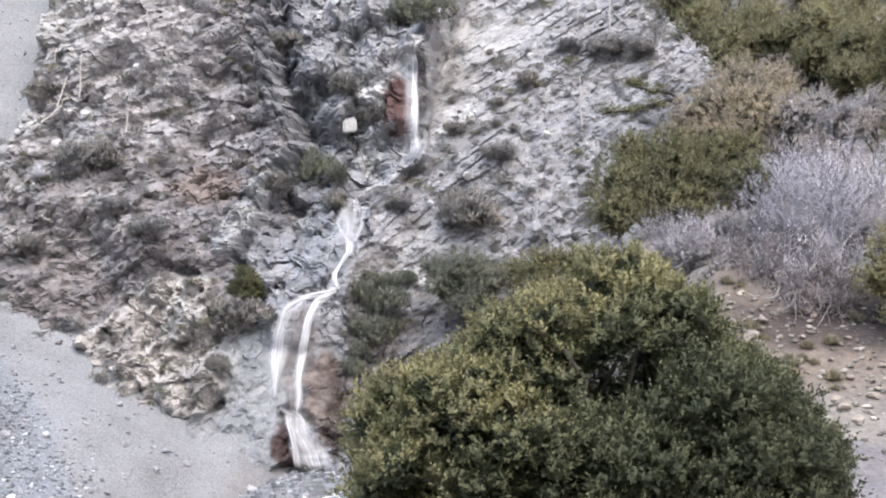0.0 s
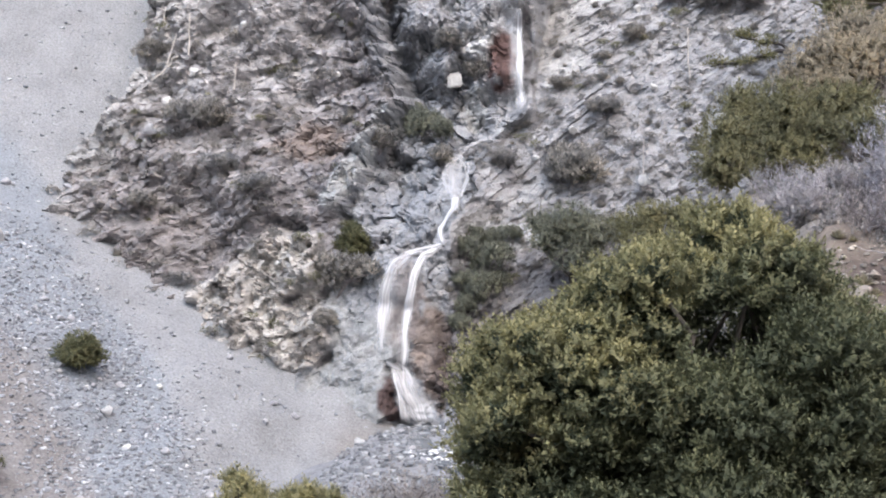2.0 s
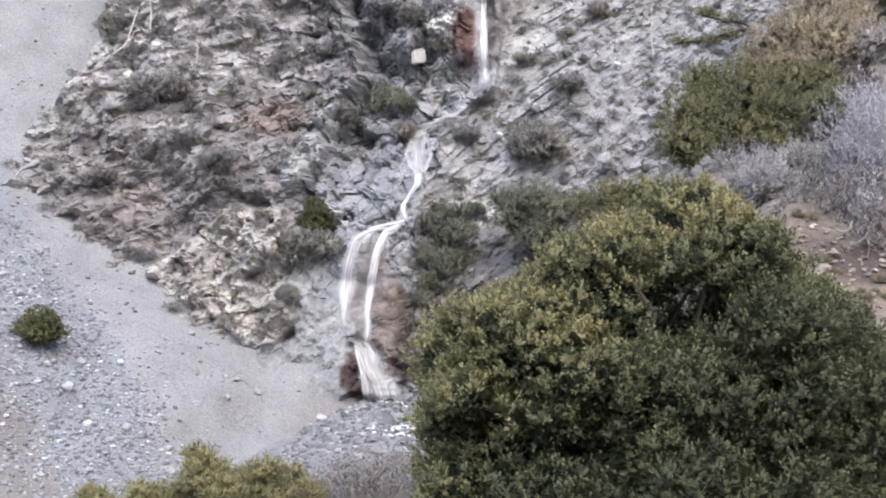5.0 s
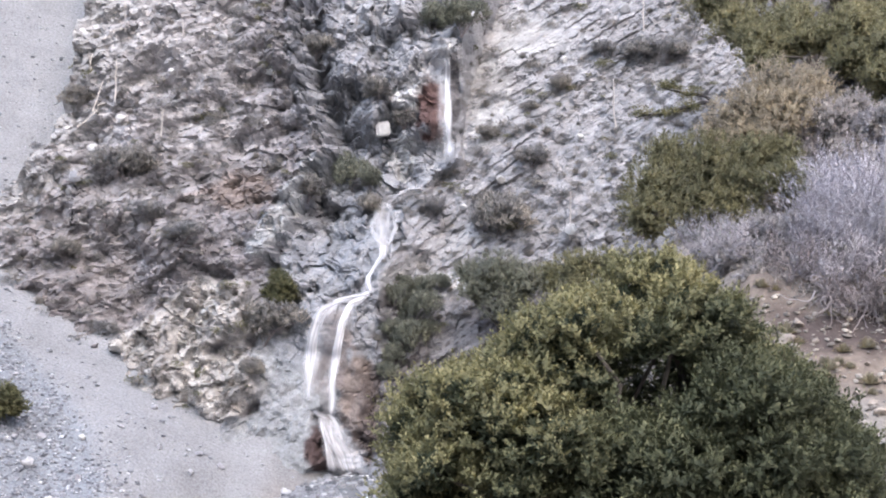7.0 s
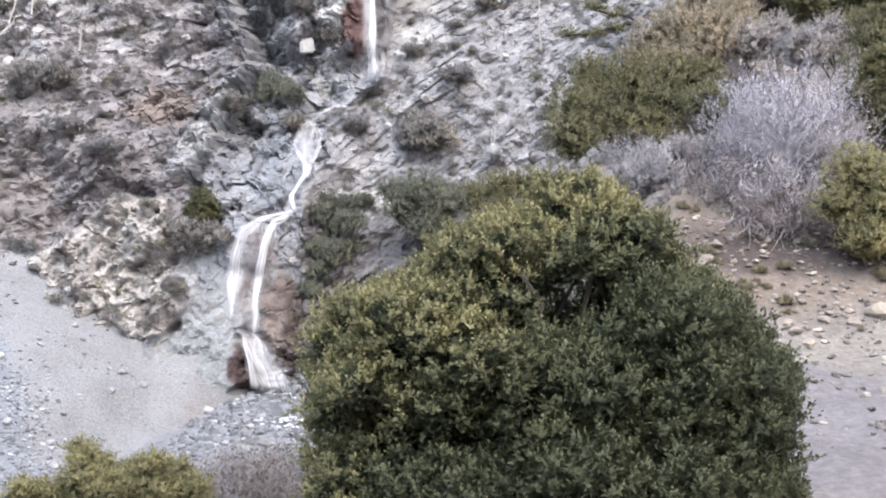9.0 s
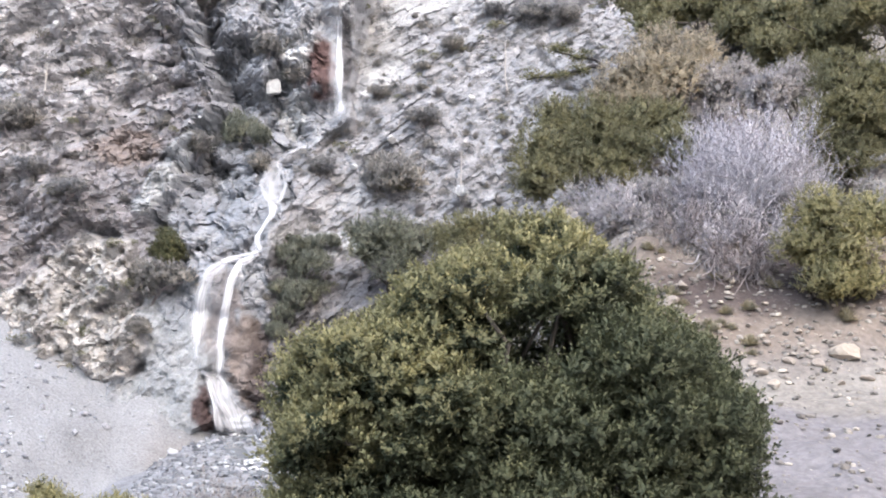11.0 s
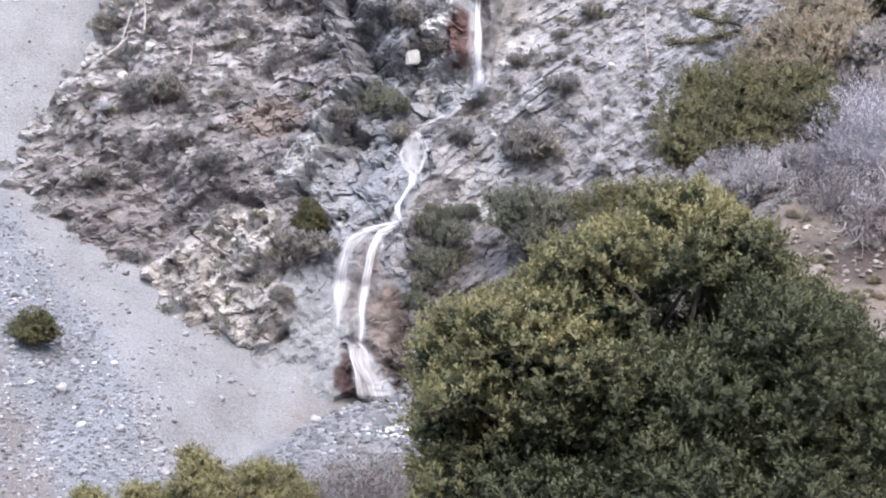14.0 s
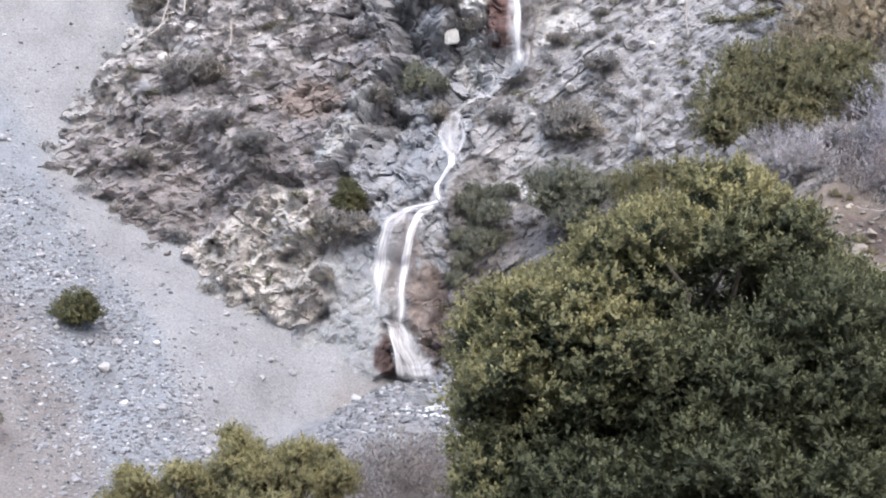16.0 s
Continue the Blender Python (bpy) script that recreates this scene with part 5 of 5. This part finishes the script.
# soft grey brush in front of the pale shrub
for k, (x, y, z, r) in enumerate(((9.42, 50.00, 6.72, 0.86), (10.68, 49.60, 6.57, 0.94), (12.02, 49.20, 6.64, 0.89), (10.68, 51.00, 7.77, 0.80), (11.73, 50.50, 7.71, 0.83), (12.71, 48.40, 6.05, 0.60), (8.94, 52.00, 7.14, 0.73), (15.27, 49.50, 7.08, 0.73), (12.13, 47.40, 5.28, 0.51), (11.10, 48.00, 5.52, 0.51), (14.00, 47.40, 5.67, 0.51), (10.50, 47.20, 5.30, 0.58), (11.25, 46.60, 5.05, 0.52), (9.75, 48.00, 5.75, 0.60), (11.95, 46.20, 4.75, 0.42))):
    b = [(x + q * r, y, z + w * r, r * s) for q, w, s in ((0, 0.15, 0.75), (-0.6, -0.2, 0.6), (0.6, -0.15, 0.65), (0.1, -0.6, 0.8))]
    tree("brush", on_land(x, y), b, 0.26, 50, 0.085, BRUSHLEAF, "soft lilac-grey brush with dry fine leaves", "brush", seed=160 + k, trunk=0.06, group="grey brush on the bank")

# leafless brush
x, y = 13.66, 48.50
bare_shrub("bare_shrub", on_land(x, y), 2.8, 3.3, 30, PALEWOOD, "pale lilac-grey leafless shrub with a haze of fine twigs", 41, 0.05, group="leafless shrubs", forks=4, fine=1400)
for k, (x, y, w, h) in enumerate(((9.19, 50.60, 3.4, 1.1), (10.63, 50.20, 3.4, 1.2), (11.99, 49.60, 3.4, 1.2), (12.90, 47.60, 2.6, 1.1), (9.67, 55.00, 3.0, 1.2), (11.96, 53.00, 3.0, 1.5), (15.31, 49.00, 3.0, 2.6),
                                 (17.31, 58.00, 3.0, 2.5), (17.23, 66.00, 3.5, 2.8), (18.92, 60.00, 3.6, 2.4), (15.35, 64.00, 3.0, 2.4))):
    bare_shrub("bare_shrub", on_land(x, y), w, h, 8, GREYWOOD if k < 7 else DRYWOOD, "grey leafless brush on the bank" if k < 7 else "dull grey-purple leafless brush on the slope", 42 + k, 0.055, group="leafless shrubs")
for k, (x, y, w, h) in enumerate(((10.76, 47.00, 2.4, 1.1), (11.67, 46.40, 2.2, 1.2), (12.99, 46.00, 2.2, 1.1), (13.72, 46.50, 2.0, 1.3))):
    bare_shrub("bare_shrub", on_land(x, y), w, h, 9, GREYWOOD if k % 2 else DRYWOOD, "low grey leafless brush on the worn bank edge", 170 + k, 0.05, group="leafless shrubs", forks=3)
x, y = 12.51, 45.60
bare_shrub("bare_shrub", on_land(x, y), 2.6, 0.8, 10, DRYWOOD, "brown leafless brush hanging on the worn bank", 66, 0.04, group="leafless shrubs")
# roots that hang from the worn edge of the bank, and the crooked dead limbs above them
p = (12.35, 46.0, 5.2)
ob = base("exposed_roots", on_land(p[0], p[1]), "tangle of bleached roots hanging from the worn bank edge", "roots")
rng = np.random.default_rng(77)
for _ in range(80):
    at, way, r = Vector((rng.uniform(-1.2, 1.2), -0.3 - 0.3 * rng.random(), 0.05 + 0.55 * rng.random())), Vector((rng.normal() * 0.7, -0.5, 0.15 * rng.normal() - 0.1)), 0.042 * (0.25 + rng.random() ** 2)
    path, curl = [], Vector((0, 0, 0))
    for k in range(13):
        path.append((at.copy(), r * (1 - 0.065 * k)))
        curl = curl * 0.6 + Vector(rng.normal(size=3)) * 0.7
        way = (way + curl * 0.5 + Vector((0, -0.02, -0.34))).normalized()
        at = at + way * (0.10 + 0.09 * rng.random())
    v, f = tubes([path], 5)
    raw_part("root", v, f, GREYWOOD if rng.random() < 0.15 else DRYWOOD, ob)
for k, (a, b, r) in enumerate((((12.2, 45.7, 5.0), (12.0, 45.3, 5.9), 0.06), ((12.7, 45.8, 5.2), (13.5, 45.3, 5.9), 0.055), ((13.5, 45.8, 5.9), (13.9, 45.4, 5.5), 0.05), ((11.9, 45.8, 5.3), (11.1, 45.4, 5.7), 0.045), ((12.9, 46.6, 5.8), (12.5, 46.2, 7.0), 0.045), ((13.6, 48.3, 6.4), (12.1, 47.8, 8.5), 0.04))):
    foot = Vector((a[0], a[1], float(land(a[0], a[1])) - 0.1))
    d = Vector(b) - foot
    ob = base("dead_limb", foot, "crooked bleached dead limb on the worn bank edge", "dead limb", "dead limbs on the bank")
    r8 = np.random.default_rng(500 + k)
    path = limb(r8, (0, 0, 0), d, r, r * 0.45, 7, 0.16)
    v, f = tubes([path], 6)
    raw_part("branch", v, f, GREYWOOD, ob)
    for q in (3, 4, 5, 6):
        v, f = tubes([limb(r8, path[q][0], path[q][0] + Vector((r8.normal() * 0.4, -0.1, 0.1 + 0.4 * r8.random())), r * 0.4, r * 0.12, 4, 0.2)], 4)
        raw_part("side_branch", v, f, GREYWOOD, ob)

# the rounded green bush that stands out beside the falls
x, z, wide = -12.75, 7.0, 1.25
y = float(mountain(x, z)) - 0.9
b = [(x + q * wide, y + o * wide, z + h * wide, wide * s) for q, o, h, s in ((0, 0, 1.5, 0.6), (-0.45, 0.1, 1.0, 0.52), (0.42, 0, 0.95, 0.52), (0.05, -0.35, 0.6, 0.52), (-0.15, 0.2, 1.9, 0.42), (0.25, -0.2, 1.3, 0.5))]
tree("bush", (x, y + 0.9, z - 0.1), b, 0.26, 56, 0.12, DEEPOLIVE, "rounded dark olive-green bush beside the falling water", "bush", seed=216, trunk=0.06, group="green bushes in the gully")

# round bushes standing alone on the gravel
for k, (x, y, wide, mat, text) in enumerate(((-26.15, 75.3, 1.50, DEEPOLIVE, "round olive bush alone on the gravel scree"), (-27.6, 64.6, 1.35, DEEPOLIVE, "dark olive bush low on the gravel scree"), (-31.3, 71.2, 0.75, DUSKLEAF, "small dark grey bush on the gravel scree"))):
    z = float(scree(x, y))
    b = [(x + q * wide, y + o * wide, z + h * wide, wide * s) for q, o, h, s in ((0, 0, 0.85, 0.62), (-0.45, 0.1, 0.60, 0.52), (0.48, 0, 0.50, 0.52), (0.05, -0.45, 0.45, 0.52), (-0.2, 0.45, 0.6, 0.5), (0.3, -0.2, 0.8, 0.5))]
    tree("bush", (x, y, z - 0.1), b, 0.27, 56, 0.12, mat, text, "bush", seed=210 + k, trunk=0.06, group="bushes on the scree")

# the leaning pine sapling with one long bough
x, y = 12.59, 70.00
ob = base("pine_sapling", on_land(x, y), "leaning yellow-green pine sapling with a long dark bough", "pine")
o = Vector(on_land(x, y))
rng = np.random.default_rng(88)
boughs = [limb(rng, (0, 0, 0), Vector((12.18, 70.00, 16.84)) - o, 0.16, 0.10, 5, 0.05), limb(rng, Vector((12.32, 70.00, 16.69)) - o, Vector((8.16, 69.50, 15.90)) - o, 0.13, 0.03, 7, 0.05),
          limb(rng, Vector((12.18, 70.00, 16.84)) - o, Vector((9.61, 70.00, 17.58)) - o, 0.09, 0.03, 6, 0.06)]
v, f = tubes(boughs, 6)
raw_part("bough", v, f, DARKWOOD, ob)
c = [np.array(q[0]) + rng.normal(size=3) * 0.15 for b in boughs[1:] for q in b[2:] for _ in range(3)]
v, f, bend = leaves(rng, c, [0.55] * len(c), 90, 0.13, 0.5)
leafy("needle_foliage", v, f, bend, PINELEAF, ob)

# the scrubby oaks at the foot of the slab slope, behind the near tree
def on_rock(x, z):
    return (x, float(mountain(x, z)) + 0.1, z)


tree("scrub_oak", on_rock(1.6, 5.9), ((1.31, 88.00, 9.47, 1.63), (0.22, 88.00, 8.38, 1.45), (2.73, 87.00, 8.67, 1.61), (2.00, 87.00, 7.05, 1.61), (-0.52, 89.00, 9.56, 1.02)), 0.38, 52, 0.14, GREENDUSK, "dark dusky scrub oak against the slabs", seed=51, trunk=0.15, group="scrub oaks")
tree("scrub_oak", on_rock(6.4, 6.6), ((6.39, 88.00, 9.66, 1.52), (8.39, 88.00, 9.84, 1.38), (4.44, 89.00, 9.20, 1.25), (6.31, 87.00, 7.59, 2.15)), 0.42, 52, 0.16, OLIVELEAF, "olive-brown scrub oak against the slabs", seed=52, trunk=0.15, group="scrub oaks")

# the great live oak below the overlook
def crown_top(x):  # the outline of the crown, by its width
    return np.interp(x, (-1.85, -1.70, -1.40, -1.15, -0.30, 0.45, 0.75, 1.25, 1.90, 2.60, 3.05, 3.60, 4.20, 4.80, 5.40, 6.00, 6.50, 7.00, 7.30, 7.60), (-0.60, 0.50, 1.60, 2.05, 2.20, 2.50, 2.90, 3.45, 3.60, 3.85, 4.50, 4.35, 4.00, 3.45, 2.95, 2.30, 1.72, 1.10, 0.45, -1.20))


def great_oak(foot, seed):
    rng = np.random.default_rng(seed)
    foot = np.array(foot)
    ob = base("live_oak", foot, "broad dense live oak with olive new growth on its sunny side below the overlook", "tree")
    # boughs: small ones along the outline, larger ones down the bulging front
    lobes = []
    for _ in range(6000):
        x, z = rng.uniform(-1.8, 7.75), rng.uniform(-2.7, 4.6)
        depth = min(crown_top(x) - z, 0.9 * (x + 1.85), 0.9 * (7.70 - x))
        r = 0.36 + 0.26 * min(max(depth, 0), 2.0) * (0.6 + 0.6 * rng.random())
        if depth < r * 1.05:
            continue
        y = 26.6 - 2.2 * math.sqrt(min(1.0, depth / 3.0)) + 0.55 * rng.normal()
        k = y / 26.0
        p = np.array((x * k, y, 1.65 + (z - 1.65) * k))
        if (p[0] - 3.2) ** 2 + (p[2] - 1.85) ** 2 < 0.62:  # a dark hollow between the boughs
            continue
        if all(np.linalg.norm(p - q) > 1.0 * max(r, o) for q, o in lobes):
            lobes.append((p, r))
    front = len(lobes)
    for _ in range(400):  # the far side, which no path comes near
        x, z = rng.uniform(-1.2, 7.0), rng.uniform(-3.0, 3.4)
        depth = min(crown_top(x) - z, x + 1.85, 7.85 - x)
        p, r = np.array((x, 26.8 + 2.6 * math.sqrt(min(1.0, max(depth, 0) / 3.0)), z)), 1.0
        if depth > 0.95 and all(np.linalg.norm(p - q) > 1.15 for q, o in lobes[front:]):
            lobes.append((p, r))
    fork = Vector((0.2, 0.1, 1.6))
    v, f = tubes([limb(rng, (0, 0, -0.3), fork, 0.34, 0.27, 5, 0.08)], 8)
    stem = raw_part("trunk", v, f, BARK, ob)
    for mid, _ in lobes[:front:4]:
        v, f = tubes([limb(rng, fork, mid - foot, 0.17, 0.03, 5, 0.12)], 5)
        raw_part("limb", v, f, BARK, stem)
    near, far_side = ([(*q, o) for q, o in part_lobes] for part_lobes in (lobes[:front], lobes[front:]))
    feet, ways = tufts(rng, near, 0.38, 11, 0.66, ((3.15, 24.7, 1.85), 0.85))
    back_feet, back_ways = tufts(rng, far_side, 0.75, 7)
    feet, ways = np.concatenate([feet, back_feet]), np.concatenate([ways, back_ways])
    x, z = feet[:, 0], feet[:, 2]
    # the sunny upper left is painted into the leaf colour, paler and more olive
    leaf_tones = step(-0.85, 0.75, (2.6 - x) * 0.35 + (z - 1.8) * 0.45 + 0.5 * fbm(x * 0.8, z * 0.8, 3, 7)) * 0.92 + 0.35 * bump(x, z, 5.8, 2.4, 0.7, 0.6) + 0.06
    far = 0.12 + 0.20 * rng.random(len(feet)) ** 1.5
    v, f, bend, leaf_tone = sprigs(rng, feet - foot, ways, far, 10, 0.088, leaf_tones)
    cut = np.repeat(leaf_tones > 0.55, 10 * 4)
    for name, which, text in (("crown", ~cut, ""), ("sunny_new_growth", cut, "yellow-olive new leaves, painted lighter on the sunny upper-left boughs")):
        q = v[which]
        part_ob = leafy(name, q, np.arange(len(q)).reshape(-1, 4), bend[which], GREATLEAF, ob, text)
        at = part_ob.data.attributes.new("leaf_tone", "FLOAT", "POINT")
        at.data.foreach_set("value", leaf_tone[which].astype(np.float32))
    # the darkest leaf tone paints the shade inside the crown
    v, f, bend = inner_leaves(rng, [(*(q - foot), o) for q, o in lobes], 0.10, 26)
    shady = leafy("inner_foliage", v, f, bend, GREATLEAF, ob, "dark leaves filling the shaded inside of the crown")
    at = shady.data.attributes.new("leaf_tone", "FLOAT", "POINT")
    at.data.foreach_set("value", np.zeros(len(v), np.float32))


great_oak(on_land(3.18, 26.5), 61)

# bushes along the valley floor, their tops just in sight
for k, (x, y, z, r) in enumerate(((-7.33, 40.00, -3.05, 1.05), (-8.72, 39.00, -3.00, 1.10), (-6.35, 41.00, -3.35, 0.80), (-10.30, 39.00, -3.70, 0.95), (-11.80, 39.00, -4.05, 0.95), (-7.95, 38.4, -3.55, 0.80))):
    r7 = np.random.default_rng(400 + k)
    b = [(x + q * r, y + 0.3 * r7.normal(), z + (w + 0.18 * r7.normal()) * r, r * s) for q, w, s in ((0, 0.1, 0.62), (-0.6, -0.3, 0.55), (0.62, -0.25, 0.55), (-0.2, 0.45, 0.42), (0.35, 0.3, 0.42), (0, -0.7, 0.95))]
    tree("bush", on_land(x, y), b, 0.24, 54, 0.09, NEWLEAF, "yellow-olive bush on the valley floor", "bush", seed=70 + k, trunk=0.12, group="valley bushes")
for k, (x, y, w, h) in enumerate(((-5.64, 46.00, 3.0, 1.8), (-4.16, 46.00, 3.0, 2.1), (-2.91, 44.00, 3.0, 2.3))):
    bare_shrub("bare_shrub", on_land(x, y), w, h, 20, BROWNTWIG, "brown-grey leafless brush by the stream", 90 + k, 0.035, group="leafless shrubs", fine=500)

# ---- dry grass on the bank ----
GRASS = [tuft_mesh("grass", 150 + k, DRYGRASS, 140) for k in range(2)]
rng = np.random.default_rng(31)
for k in range(28):
    x, y = rng.uniform(9.5, 19), rng.uniform(41, 47)
    if k < 8:
        x, y = 10.2 + 0.25 * k + 0.2 * rng.normal(), 43.2 + 0.5 * rng.normal()
    ob = base("grass_tuft", (0, 0, 0), "pale dry grass tuft on the eroded bank", "grass", "dry grass tufts")
    s = 0.5 + 0.5 * rng.random()
    ob.matrix_world = pose(*on_land(x, y, 0.05), 0, 0, 360 * rng.random()) @ Matrix.Diagonal((s, s, s * 0.9, 1))
    g = new("grass_clump", GRASS[k % 2])
    g.parent = ob

# ---- white foam where the fall lands ----
bm = bmesh.new()
rng = np.random.default_rng(37)
for k in range(80):
    x = -7.55 + 1.5 * (rng.random() * 2 - 1)
    y = float(mountain(x, -2.9)) - 0.2 - 0.6 * rng.random() ** 2
    m = pose(x, y, float(land(x, y)) + 0.05 + 0.12 * rng.random(), 0, 0, 360 * rng.random()) @ Matrix.Diagonal((1.6, 1, 0.6, 1))
    bmesh.ops.create_icosphere(bm, subdivisions=1, radius=0.04 + 0.05 * rng.random(), matrix=m)
for k in range(70):
    x, y = -5.5 + 0.7 * rng.normal(), 71.5 + 1.6 * rng.normal()
    m = pose(x, y, float(land(x, y)) + 0.12 + 0.12 * rng.random(), 0, 0, 360 * rng.random()) @ Matrix.Diagonal((1.5, 1, 0.5, 1))
    bmesh.ops.create_icosphere(bm, subdivisions=1, radius=0.05 + 0.10 * rng.random(), matrix=m)
tagged(part("splash_foam", bm, FOAM), "white foam at the foot of the waterfall", "foam", kind="stuff")
